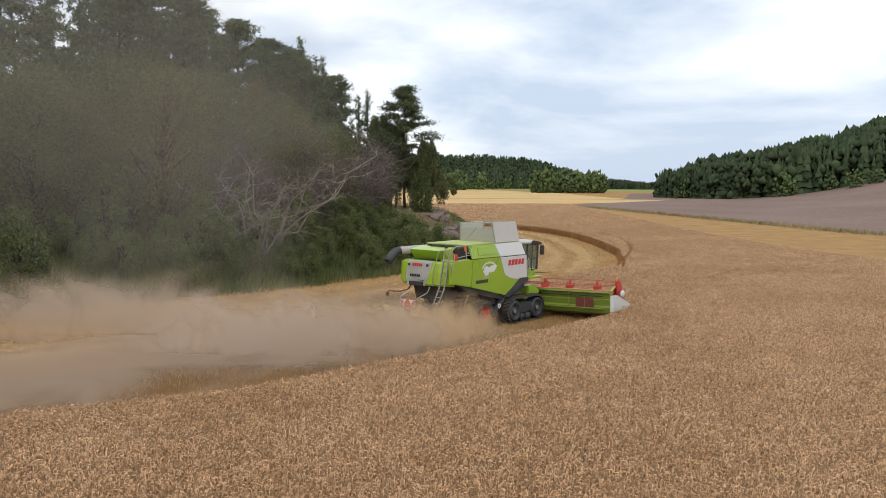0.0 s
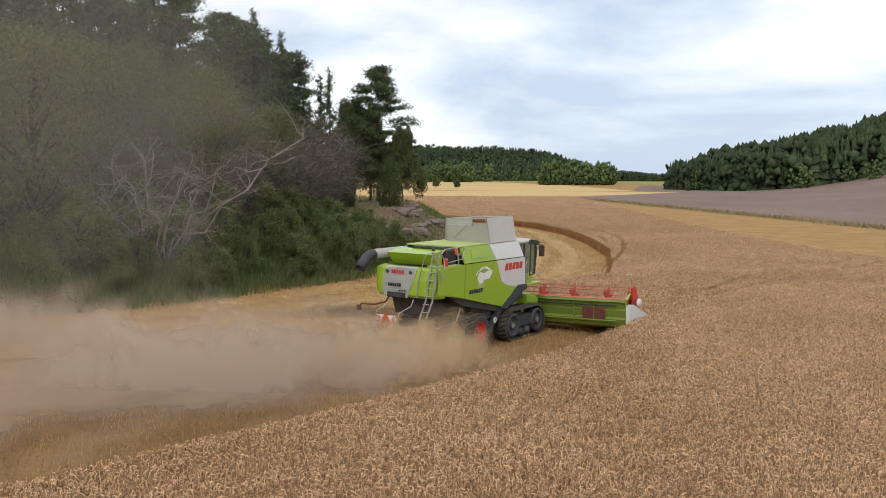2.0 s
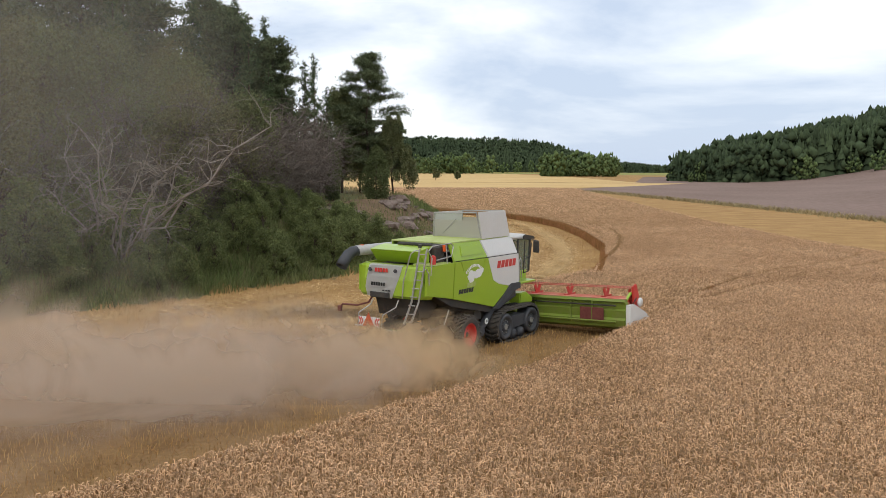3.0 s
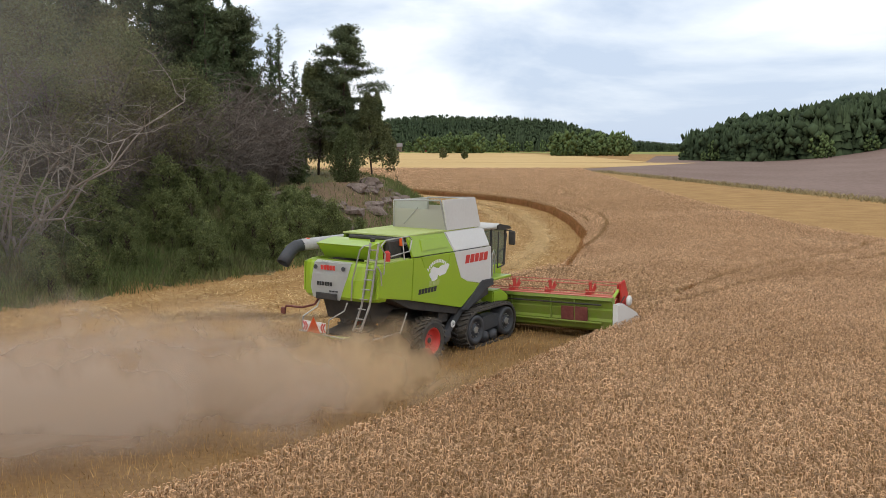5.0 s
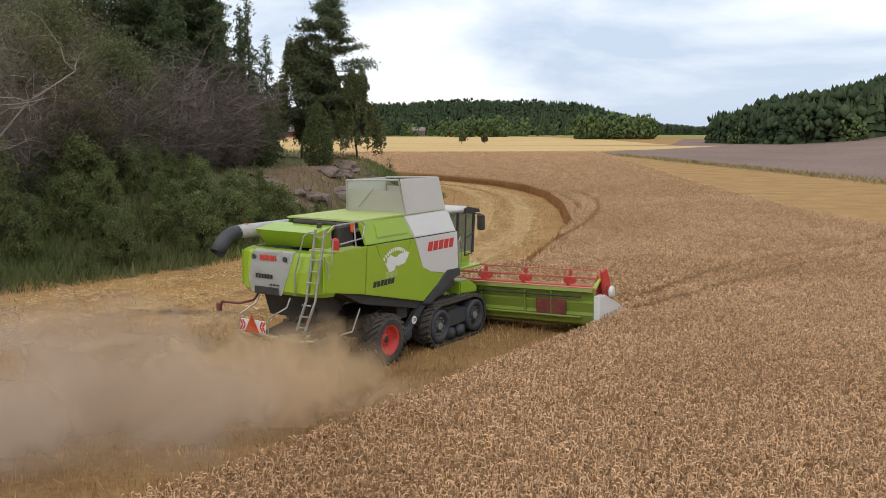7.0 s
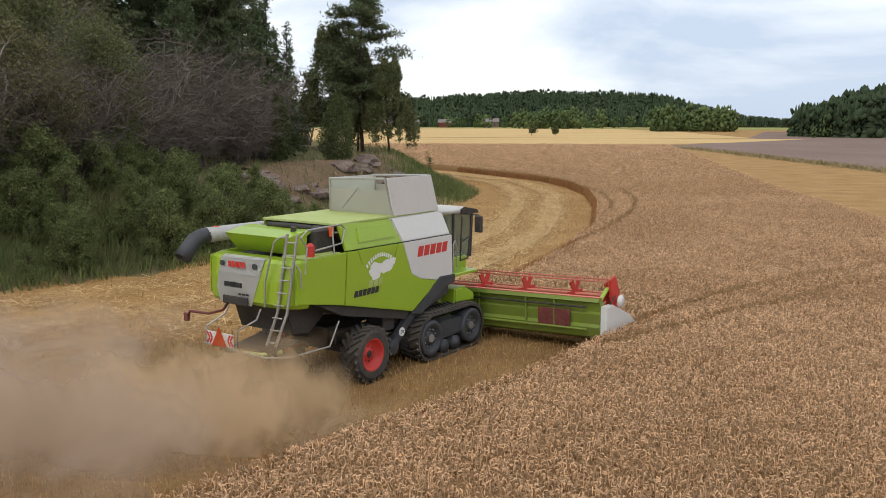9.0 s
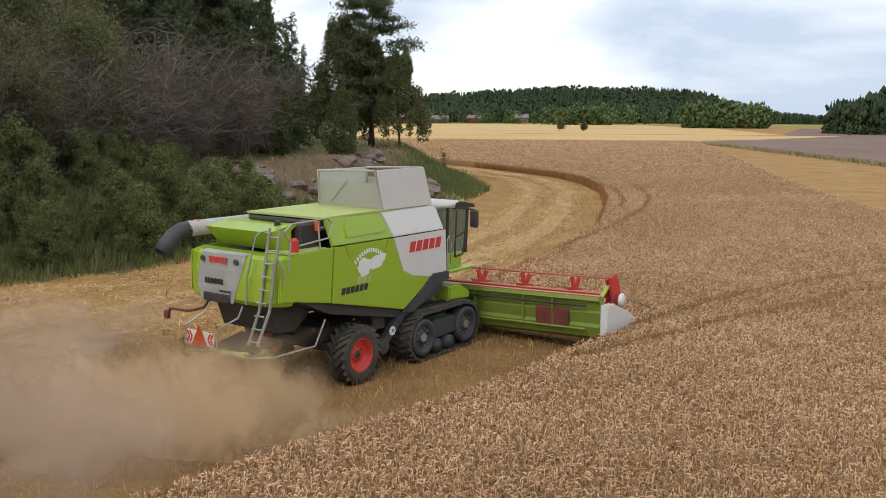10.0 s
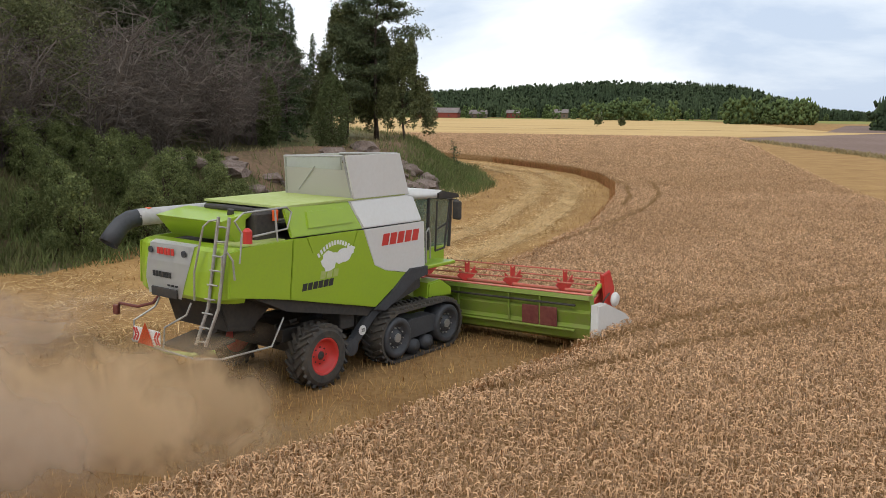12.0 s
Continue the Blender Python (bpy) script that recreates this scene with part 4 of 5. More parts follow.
    part("roof_visor", bm, M_BLACK, cab, "black roof visor")
    for x in (-0.92, 0.92):
        for y0, y1 in ((0.3, 0.3), (1.15, 1.2), (2.1, 2.2)):
            part("cab_pillar", tube(bmesh.new(), [(x, y0, 2.5), (x, y1, 3.9)], 0.05, 6), M_BLACK, cab)
    for x in (-0.92, 0.92):
        bm = box(bmesh.new(), (x, 1.2, 3.22), (0.012, 1.8, 1.3), 0)
        g = part("side_window", bm, M_GLASS, cab, "dark tinted side window")
        g.visible_shadow = False
    g = part("windscreen", box(bmesh.new(), (0, 2.12, 3.2), (1.78, 0.012, 1.4), 0), M_GLASS, cab, "tinted windscreen")
    g.visible_shadow = False
    bm = box(bmesh.new(), (0, 0.9, 2.75), (0.6, 0.6, 0.25), 0.08)
    box(bm, (0, 0.62, 3.1), (0.56, 0.18, 0.8), 0.08)
    part("cab_seat", bm, M_DARK, cab, "dark cab seat")
    part("cab_back", box(bmesh.new(), (0, 0.24, 3.2), (1.8, 0.05, 1.4), 0.01), M_DARK, cab)
    bm = tube(bmesh.new(), [(1.0, 1.75, 3.85), (1.35, 1.95, 3.8), (1.55, 1.7, 3.7)], 0.025, 6)
    arm = part("mirror_arm", bm, M_BLACK, root, "black mirror arm")
    part("mirror", box(bmesh.new(), (1.55, 1.62, 3.58), (0.26, 0.12, 0.5), 0.05), M_BLACK, arm, "black side mirror")
    for pts in ([(1.35, 0.95, 2.55), (1.38, 0.98, 3.85)], [(1.38, 1.3, 2.6), (1.42, 1.45, 3.75)], [(1.35, 0.95, 2.55), (1.38, 1.3, 2.6)], [(1.36, 0.97, 3.1), (1.4, 1.38, 3.25)]):
        part("step_rail", tube(bmesh.new(), pts, 0.025, 6), M_BLACK, root, "black cab access rail")
    part("step_rail", tube(bmesh.new(), [(1.46, 0.42, 2.3), (1.46, 0.42, 3.1), (1.44, 0.55, 3.2), (1.44, 0.62, 3.0), (1.44, 0.62, 2.4)], 0.022, 6), M_STEEL, root)
    part("cab_platform", box(bmesh.new(), (1.15, 0.95, 2.2), (0.75, 1.35, 0.09), 0.02), M_LIME, root, "green cab platform")
    part("front_guard", prism(bmesh.new(), [(0.55, 1.35), (0.6, 1.75), (1.1, 1.78), (1.6, 1.5), (1.6, 1.3)], 0.9, 1.42, 0.04), M_LIME, root)
    bm = tube(bmesh.new(), [(0.55, 0.45, 4.12), (0.55, 0.45, 4.24)], 0.05, 8)
    part("antenna_dome", bm, M_DECAL, root, "small white antenna dome")
    # marks on the side
    part("brand_bars", bar_text(bmesh.new(), 1.5, -1.37, 2.96, 0.05, 3.24, [(0, 1), (0, 1), (0, 1), (0, 1), (0, 1)]), M_RED, root, "red lettering bars on silver")
    part("model_bars", bar_text(bmesh.new(), 1.5, -4.0, 2.26, -3.02, 2.42, [(0, 1)] * 6), M_INK, root, "black lettering bars on green")
    part("number_bars", bar_text(bmesh.new(), 1.5, -3.45, 2.45, -2.85, 2.62, [(0, 1)] * 3), M_LIMEDUST, root, "faded pale number bars")
    bm = bmesh.new()
    for i in range(13):
        k = (i - 6) / 6
        yc, zc = -2.95 + 0.52 * k, 3.22 - 0.2 * k * k + 0.03 * k
        box(bm, (1.5, yc, zc), (0.012, 0.06, 0.1), 0, Matrix.Rotation(-0.55 * k, 4, "X"))
    part("name_bars", bm, M_DECAL, root, "white arched lettering bars")
    bm = bmesh.new()
    r9 = random.Random(4)
    for cy, cz, ry, rz, n in ((-3.12, 2.84, 0.30, 0.2, 22), (-2.72, 2.9, 0.34, 0.15, 20), (-2.5, 2.98, 0.2, 0.1, 14)):
        pts = []
        for i in range(n):
            a = 2 * math.pi * i / n
            q = 1 + 0.24 * r9.uniform(-1, 1)
            pts.append((cy + ry * q * math.cos(a), cz + rz * q * math.sin(a) + 0.05 * math.cos(a)))
        prism(bm, pts, 1.498, 1.508 + 0.002 * (n - 14) / 8)
    part("emblem", bm, M_DECAL, root, "plain white emblem shape")
    # wheels and tracks
    rear_wheels = [(build_wheel(root, sx * 1.45, -3.5, 0.73, 0.73, 0.56), (sx * 1.45, -3.5, 0.73)) for sx in (1, -1)]
    spin = []
    for sx in (1, -1):
        belt, wh = build_track(root, sx)
        spin += wh
    # header
    half = 5.27
    bm = prism(bmesh.new(), [(2.28, 0.34), (2.2, 0.62), (2.3, 0.7), (2.22, 1.0), (2.32, 1.06), (2.25, 1.32), (2.15, 1.36), (2.2, 1.46), (2.45, 1.43), (2.5, 0.5), (3.2, 0.3), (3.5, 0.22), (3.5, 0.18), (2.6, 0.2)], -half, half)
    bmesh.ops.transform(bm, matrix=HEAD, verts=bm.verts)
    header = part("header", bm, M_HEADGREEN, root, "wide green cutting header with red reel")
    for x in (-4.4, -2.9, -1.4, 1.25, 2.9, 3.85):
        bm = box(bmesh.new(), (x, 2.2, 0.95), (0.05, 0.06, 0.95), 0.01)
        bmesh.ops.transform(bm, matrix=HEAD, verts=bm.verts)
        part("header_rib", bm, M_HEADGREEN, header)
    bm = box(bmesh.new(), (2.1, 2.2, 1.38), (1.6, 0.06, 0.05), 0.01)
    bmesh.ops.transform(bm, matrix=HEAD, verts=bm.verts)
    part("header_rail", bm, M_HEADGREEN, header)
    for y, z, r in ((2.16, 1.2, 0.03), (2.14, 0.56, 0.035)):
        bm = tube(bmesh.new(), [(-4.9, y, z), (-1.3, y, z), (1.2, y + 0.02, z), (4.9, y, z)], r, 8)
        bmesh.ops.transform(bm, matrix=HEAD, verts=bm.verts)
        part("header_pipe", bm, M_BLACK if r < 0.033 else M_HEADGREEN, header, "pipe along the header's back")
    for x in (3.58, 4.12):
        bm = box(bmesh.new(), (x, 2.17, 0.84), (0.5, 0.05, 0.5), 0.015)
        bmesh.ops.transform(bm, matrix=HEAD, verts=bm.verts)
        part("maroon_cover", bm, M_MAROON, header, "dull maroon hinged cover")
    bm = box(bmesh.new(), (0, 2.33, 1.47), (2 * half, 0.14, 0.03), 0.01)
    bmesh.ops.transform(bm, matrix=HEAD, verts=bm.verts)
    part("header_top", bm, M_REDDUST, header, "dusty reddish top beam")
    bm = tube(bmesh.new(), [(0, 2.35, 0.95), (0, 0.6, 1.75)], 0.42, 4)
    part("feeder_house", bm, M_LIMEDUST, root, "green feeder house")
    for sx in (1, -1):
        bm = prism(bmesh.new(), [(2.25, 0.4), (2.3, 1.22), (2.75, 1.22), (3.9, 0.75), (4.35, 0.45), (3.9, 0.3)], sx * half - 0.02, sx * (half + 0.2), 0.03)
        bmesh.ops.transform(bm, matrix=HEAD, verts=bm.verts)
        part("crop_divider", bm, M_WHITE, header, "white crop divider")
        bm = tube(bmesh.new(), [(sx * (half - 0.05), 2.4, 1.4), (sx * (half - 0.08), 2.9, 1.62), (sx * (half - 0.1), 3.4, 1.55)], 0.06, 8)
        bmesh.ops.transform(bm, matrix=HEAD, verts=bm.verts)
        part("reel_arm", bm, M_LIME, header, "green reel arm")
        bm = tube(bmesh.new(), [(sx * (half + 0.02), 2.6, 1.2), (sx * (half + 0.1), 2.75, 1.5), (sx * (half + 0.05), 3.1, 1.6)], 0.02, 6)
        part("hose", bm, M_BLACK, header)
        bm = lathe(bmesh.new(), [(0, 0.17), (0.05, 0.19), (0.11, 0.14), (0.12, 0.02)], 18, (sx * (half + 0.12) if sx > 0 else -half - 0.27, 3.2, 1.25 + sx * 0.19))
        part("drive_cover", bm, M_WHITE, header, "white rounded drive cover", True)
    # reel
    reel = part("reel", tube(bmesh.new(), [(-5.1, 0, 0), (5.1, 0, 0)], 0.05, 10), M_REDDUST, root, "red pick-up reel with tine bars")
    reel.matrix_basis = pose(0, 3.25, 1.36, 0, -2.0, 0)
    for i in range(6):
        a = math.pi / 3 * i + 0.5
        c, s = 0.52 * math.cos(a), 0.52 * math.sin(a)
        bm = tube(bmesh.new(), [(-5.1, c, s), (5.1, c, s)], 0.022, 6)
        b = part("tine_bar", bm, M_REDDUST, reel)
        bm = bmesh.new()
        for j in range(68):
            x = -5.05 + j * 0.15
            tube(bm, [(x, c, s), (x, c * 1.05, s * 1.05 - 0.0), (x, c * 1.14, s * 1.14)], 0.006, 3)
        tagged(part("tines", bm, M_BLACK, reel), kind="stuff")
    for x in (-5.05, -3.95, -2.3, -0.75, 0.75, 2.3, 3.95, 5.05):
        outline = []
        for i in range(6):
            a = math.pi / 3 * i + 0.5
            outline += [(q * math.cos(a + d), q * math.sin(a + d)) for d, q in ((-0.2, 0.53), (0.0, 0.44), (0.2, 0.53), (math.pi / 6, 0.2))]
        bm = prism(bmesh.new(), outline, x - 0.012, x + 0.012)
        part("reel_star", bm, M_RED, reel, "red star plate of the reel")
    for sx in (1, -1):
        bm = prism(bmesh.new(), [(3.0, 1.1), (2.85, 1.9), (3.25, 1.98), (3.5, 1.5), (3.45, 1.0)], sx * 5.25, sx * 5.32, 0.02)
        bmesh.ops.transform(bm, matrix=HEAD, verts=bm.verts)
        part("reel_shield", bm, M_RED, header, "red reel end shield")
    return root, rear_wheels, spin, reel


MACHINE, REAR_WHEELS, TRACK_WHEELS, REEL = build_combine()


# ---------------------------------------------------------------- trees
def limb_tube(bm, p0, p1, r0, r1, bend=0.12, n=5, sides=5, rnd=random):
    p0, p1 = Vector(p0), Vector(p1)
    L = (p1 - p0).length
    pts = [p0]
    for i in range(1, n):
        k = i / n
        pts.append(p0.lerp(p1, k) + Vector((rnd.uniform(-1, 1), rnd.uniform(-1, 1), rnd.uniform(-1, 1))) * bend * L * 0.35)
    pts.append(p1)
    tube(bm, pts, r0, sides, r1)
    return pts


def leaf_mesh(name, centers, size, material, flat=0.0, droop=0.0, slim=0.3):
    """Many small pointed leaves round the given points."""
    c = np.asarray(centers, float)
    n = len(c)
    a = rng.normal(size=(n, 3))
    a[:, 2] *= 1 - flat
    a[:, 2] -= droop
    a /= np.linalg.norm(a, axis=1)[:, None]
    b = rng.normal(size=(n, 3))
    b -= a * (a * b).sum(1)[:, None]
    b /= np.linalg.norm(b, axis=1)[:, None]
    s = size * rng.uniform(0.55, 1.35, n)[:, None]
    v = np.stack([c - a * s * 0.5 - b * s * slim, c - a * s * 0.5 + b * s * slim, c + a * s * 0.6], 1).reshape(-1, 3)
    return raw_mesh(name, v, np.arange(len(v)), 3, material)


def cloud(center, r, n, squash=0.7):
    p = rng.normal(size=(n, 3)) * 0.52 * r
    p[:, 2] *= squash
    return p + np.asarray(center)


def make_tree(name, label, category, bm, leaves, size, leaf_mat, bark=None, flat=0.0, droop=0.0, slim=0.3):
    root = new(name)
    tagged(root, label, category, "trees of the wood edge")
    if isinstance(bm, tuple):
        part("trunk", bm[0], bark, root, "", True)
        tagged(part("brushwood", bm[1], bark, root), kind="stuff")
        return root
    part("trunk", bm, bark or M_BARK, root, "", True)
    if leaves is not None:
        ob = new("crown", leaf_mesh("crown", leaves, size, leaf_mat, flat, droop, slim))
        ob.parent = root
    return root


def pine(h, seed, low=0.42, dense=1.0, reach=0.25, per=150):
    r = random.Random(seed)
    bm = bmesh.new()
    top = (r.uniform(-0.5, 0.5), r.uniform(-0.5, 0.5), h)
    limb_tube(bm, (0, 0, -0.5), top, 0.022 * h * 0.6, 0.03, 0.05, 7, 7, r)
    pts = []
    n = int(26 * dense)
    for i in range(n):
        k = low + (1 - low) * (i + r.random()) / n
        a = r.uniform(0, 2 * math.pi)
        L = h * (0.06 + reach * (1 - ((k - low) / (1 - low)) ** 1.5)) * r.uniform(0.45, 1.3)
        z = h * k
        e = (L * math.cos(a) + top[0] * k, L * math.sin(a) + top[1] * k, z + L * r.uniform(-0.05, 0.45))
        limb_tube(bm, (top[0] * k, top[1] * k, z), e, 0.05, 0.015, 0.15, 4, 4, r)
        for q in (0.5, 0.75, 1.0):
            c = (top[0] * k + (e[0] - top[0] * k) * q, top[1] * k + (e[1] - top[1] * k) * q, z + (e[2] - z) * q + 0.15)
            pts.append(cloud(c, (0.55 + 0.5 * r.random()) * h / 15, per, 0.42))
    return bm, np.concatenate(pts)


def spruce(h, seed, wide=0.2):
    r = random.Random(seed)
    bm = bmesh.new()
    limb_tube(bm, (0, 0, -0.5), (0, 0, h), 0.012 * h, 0.02, 0.01, 5, 6, r)
    pts = []
    n = int(h * 5)
    for i in range(n):
        k = 0.06 + 0.94 * (i + r.random()) / n
        a = r.uniform(0, 2 * math.pi)
        L = h * wide * (1.02 - k) * r.uniform(0.75, 1.2) + 0.15
        m = max(16, int(L * 52))
        t = rng.random(m) ** 0.7
        p = np.stack([np.cos(a) * L * t, np.sin(a) * L * t, h * k - 0.35 * L * t ** 1.5], 1) + rng.normal(0, 0.16, (m, 3))
        pts.append(p)
    return bm, np.concatenate(pts)


def broadleaf(h, seed, lobes=16, per=230, base=0.22):
    r = random.Random(seed)
    bm = bmesh.new()
    limb_tube(bm, (0, 0, -0.5), (r.uniform(-.4, .4), r.uniform(-.4, .4), h * 0.7), 0.016 * h, 0.04, 0.08, 6, 6, r)
    pts = []
    for i in range(lobes):
        k = base + (0.95 - base) * (i + r.random()) / lobes
        a = r.uniform(0, 2 * math.pi)
        R = h * 0.27 * math.sin(math.pi * min(0.95, (k - base) / (1 - base) * 0.8 + 0.2)) ** 0.7
        c = (R * math.cos(a) * r.uniform(0.4, 1), R * math.sin(a) * r.uniform(0.4, 1), h * k)
        limb_tube(bm, (0, 0, h * max(0.1, k - 0.25)), c, 0.06, 0.02, 0.15, 4, 4, r)
        pts.append(cloud(c, h * r.uniform(0.10, 0.17), per, 0.75))
    return bm, np.concatenate(pts)


def juniper(h, w, seed):
    n = int(2000 * h)
    z = rng.random(n)
    prof = np.sin(np.pi * np.clip(z * 0.86 + 0.14, 0, 1)) ** 0.6 * (1 - 0.35 * z)
    a = rng.uniform(0, 2 * math.pi, n)
    rr = w * 0.5 * prof * (0.55 + 0.45 * rng.random(n)) * (1 + 0.18 * np.sin(a * 3 + seed + z * 7))
    bm = bmesh.new()
    limb_tube(bm, (0, 0, -0.3), (0, 0, h * 0.8), 0.1, 0.03, 0.02, 4, 6)
    return bm, np.stack([rr * np.cos(a), rr * np.sin(a), h * (0.03 + 0.97 * z)], 1)


def birch(h, seed):
    r = random.Random(seed)
    bm = bmesh.new()
    limb_tube(bm, (0, 0, -0.5), (0.4, 0, h * 0.95), 0.16, 0.03, 0.04, 7, 7, r)
    pts = []
    for i in range(120):
        k = r.uniform(0.2, 0.98)
        a = r.uniform(0, 2 * math.pi)
        L = h * 0.31 * (1.15 - k) + 0.6
        e = (L * math.cos(a), L * math.sin(a), h * k + 0.3 * L)
        limb_tube(bm, (0.3 * k, 0, h * k - 0.4), e, 0.035, 0.01, 0.1, 4, 4, r)
        drop = r.uniform(0.15, 0.42) * h * 0.6
        m = 200
        t = rng.random(m)
        pts.append(np.stack([e[0] * (0.6 + 0.4 * rng.random(m)), e[1] * (0.6 + 0.4 * rng.random(m)), e[2] - t * drop], 1) + rng.normal(0, 0.12, (m, 3)))
    return bm, np.concatenate(pts)


def bare(h, seed, spread=0.5, limbs=9, fine=7, r0=0.14, thick=1.0):
    """A leafless tree: limbs that fork into twigs."""
    r = random.Random(seed)
    bm, fine_bm = bmesh.new(), bmesh.new()
    for i in range(limbs):
        a = r.uniform(0, 2 * math.pi)
        L = h * r.uniform(0.6, 1.0)
        e = Vector((math.cos(a) * L * spread * r.uniform(0.4, 1.2), math.sin(a) * L * spread * r.uniform(0.4, 1.2), L * r.uniform(0.55, 0.95)))
        pts = limb_tube(bm, (r.uniform(-.3, .3), r.uniform(-.3, .3), -0.3), e, r0 * r.uniform(0.5, 1), 0.025, 0.18, 6, 5, r)
        for j in range(fine):
            p = Vector(pts[r.randint(2, len(pts) - 1)])
            d = Vector((r.uniform(-1, 1), r.uniform(-1, 1), r.uniform(-0.35, 0.8))).normalized() * h * r.uniform(0.12, 0.32)
            q = limb_tube(fine_bm, p, p + d, 0.024 * thick, 0.009 * thick, 0.2, 4, 3, r)
            for _ in range(6):
                s = Vector(q[r.randint(1, len(q) - 1)])
                d2 = Vector((r.uniform(-1, 1), r.uniform(-1, 1), r.uniform(-0.6, 0.6))).normalized() * h * r.uniform(0.05, 0.14)
                tube(fine_bm, [s, s + d2 * 0.5 + Vector((0, 0, 0.05)), s + d2], 0.01 * thick, 3, 0.005 * thick)
    return bm, fine_bm


def place(ob, x, y, s=1.0, turn=0.0, sink=0.0):
    ob.matrix_basis = pose(x, y, float(land(x, y)) - sink, 0, 0, turn) @ Matrix.Diagonal((s, s, s, 1))
    return ob


def again(ob, x, y, s, turn):
    c = copy_thing(ob, pose(x, y, float(land(x, y)), 0, 0, turn))
    c.scale = (s, s, s)
    return c


def build_wood():
    tall = [make_tree("pine_tree", "tall dark pine with a bare reddish trunk", "pine", *pine(18, 3, 0.18, 2.7, 0.22, 170), 0.3, M_PINE, slim=0.22), make_tree("pine_tree", "tall pine with a broad uneven crown", "pine", *pine(16, 8, 0.16, 2.6, 0.22, 150), 0.3, M_PINE, slim=0.22)]
    spr = [make_tree("spruce_tree", "tall dark green spruce tree", "spruce", *spruce(19, 5), 0.36, M_SPRUCE, slim=0.2), make_tree("spruce_tree", "slender dark green spruce tree", "spruce", *spruce(14, 6, 0.16), 0.32, M_SPRUCE, slim=0.2)]
    dec = [make_tree("broadleaf_tree", "dull green broadleaf tree at the wood edge", "tree", *broadleaf(11, 11, 52, 430, 0.1), 0.17, M_LEAF), make_tree("broadleaf_tree", "thin broadleaf tree with browned leaves", "tree", *broadleaf(10, 12, 44, 330, 0.2), 0.15, M_BROWNLEAF)]
    bush = [make_tree("bush", "dense green bush at the field edge", "bush", *broadleaf(4.2, 21, 22, 230, 0.05), 0.15, M_SHRUB), make_tree("bush", "low dense dark green bush", "bush", *broadleaf(3.4, 22, 20, 210, 0.05), 0.15, M_SHRUB)]
    twig = [make_tree("bare_bush", "leafless grey brown twiggy thicket", "bush", bare(6.5, 31, 0.6, 20, 13, 0.042), None, 0, None, M_TWIG), make_tree("bare_bush", "leafless reddish brown twiggy thicket", "bush", bare(8, 32, 0.45, 20, 13, 0.048), None, 0, None, M_TWIG)]
    # the pine that stands free on the bank, with a drooping birch on either side
    place(tall[0], -4.8, 118, 0.86, 40)
    birch_ob = place(make_tree("birch_tree", "drooping birch with hanging twigs", "birch", *birch(12.0, 41), 0.27, M_LEAF, droop=0.8), -8.0, 119.0)
    again(birch_ob, -1.9, 116.6, 0.74, 200)
    again(birch_ob, -6.2, 121.5, 0.85, 80)
    place(make_tree("juniper", "broad upright juniper bush", "juniper", *juniper(5.2, 3.1, 2), 0.15, M_JUNIPER), -2.3, 99.6)
    place(make_tree("juniper", "slim dark column shaped juniper", "juniper", *juniper(5.4, 1.8, 3), 0.15, M_JUNIPER), -6.1, 97.4)
    place(make_tree("spruce_sapling", "small spruce sapling in rough grass", "spruce", *spruce(2.6, 51, 0.22), 0.16, M_SPRUCE), -0.2, 129)
    place(make_tree("dead_tree", "leafless dead tree with pale grey limbs", "dead tree", bare(9.5, 61, 0.8, 13, 11, 0.12, 1.2), None, 0, None, M_DEADWOOD), -12.6, 61.8)
    bare_birch = place(make_tree("bare_tree", "leafless grey birch behind the pine", "tree", bare(11, 62, 0.16, 8, 9, 0.1), None, 0, None, M_DEADWOOD), -13.5, 128)
    again(bare_birch, -15.5, 134, 0.9, 120)
    rnd = random.Random(77)
    first = {id(o): True for o in tall[1:] + spr + dec + bush + twig}
    first[id(tall[0])] = False

    def put(ob, x, y, s):
        turn = rnd.uniform(0, 360)
        if first[id(ob)]:
            first[id(ob)] = False
            place(ob, x, y, s, turn)
        else:
            again(ob, x, y, s, turn)

    # front row: bushes and thickets along the foot of the bank
    for (x, y), n in (((-40, 31), 0), ((-33, 37), 0), ((-28, 44), 1), ((-24, 50), 0), ((-19.5, 54), 1), ((-16, 58.5), 0), ((-13, 62), 1), ((-10.5, 66.5), 0), ((-8.5, 71), 1), ((-7.5, 76), 0), ((-5.5, 80), 1), ((-2.6, 76), 0), ((-3.4, 79.5), 0), ((-1.6, 81.5), 0), ((-4.6, 73), 0)):
        put(bush[n], x, y, rnd.uniform(0.8, 1.15) * (0.6 if y > 71.5 else 1.0))
    # low growth that hides the foot of the bank
    for i in range(76):
        y = rnd.uniform(34, 82)
        put(bush[i % 2], float(np.interp(y, EDGE[:8, 1], EDGE[:8, 0])) - rnd.uniform(1.3, 8.0), y, rnd.uniform(0.38, 0.8))
    for i in range(60):
        y = rnd.uniform(58, 84)
        put(bush[i % 2], float(np.interp(y, EDGE[:8, 1], EDGE[:8, 0])) - rnd.uniform(1.0, 9.0), y, rnd.uniform(0.28, 0.55))
    # undergrowth that closes the wood's side
    for i in range(46):
        y = rnd.uniform(36, 84)
        d = rnd.uniform(9, 20) if y > 56 else rnd.uniform(5, 17)
        x = float(np.interp(y, EDGE[:8, 1], EDGE[:8, 0])) - d
        put((bush + dec)[rnd.choice((0, 0, 1, 1, 2, 3))], x, y, rnd.uniform(0.75, 1.2) if i % 2 else rnd.uniform(0.6, 0.9))
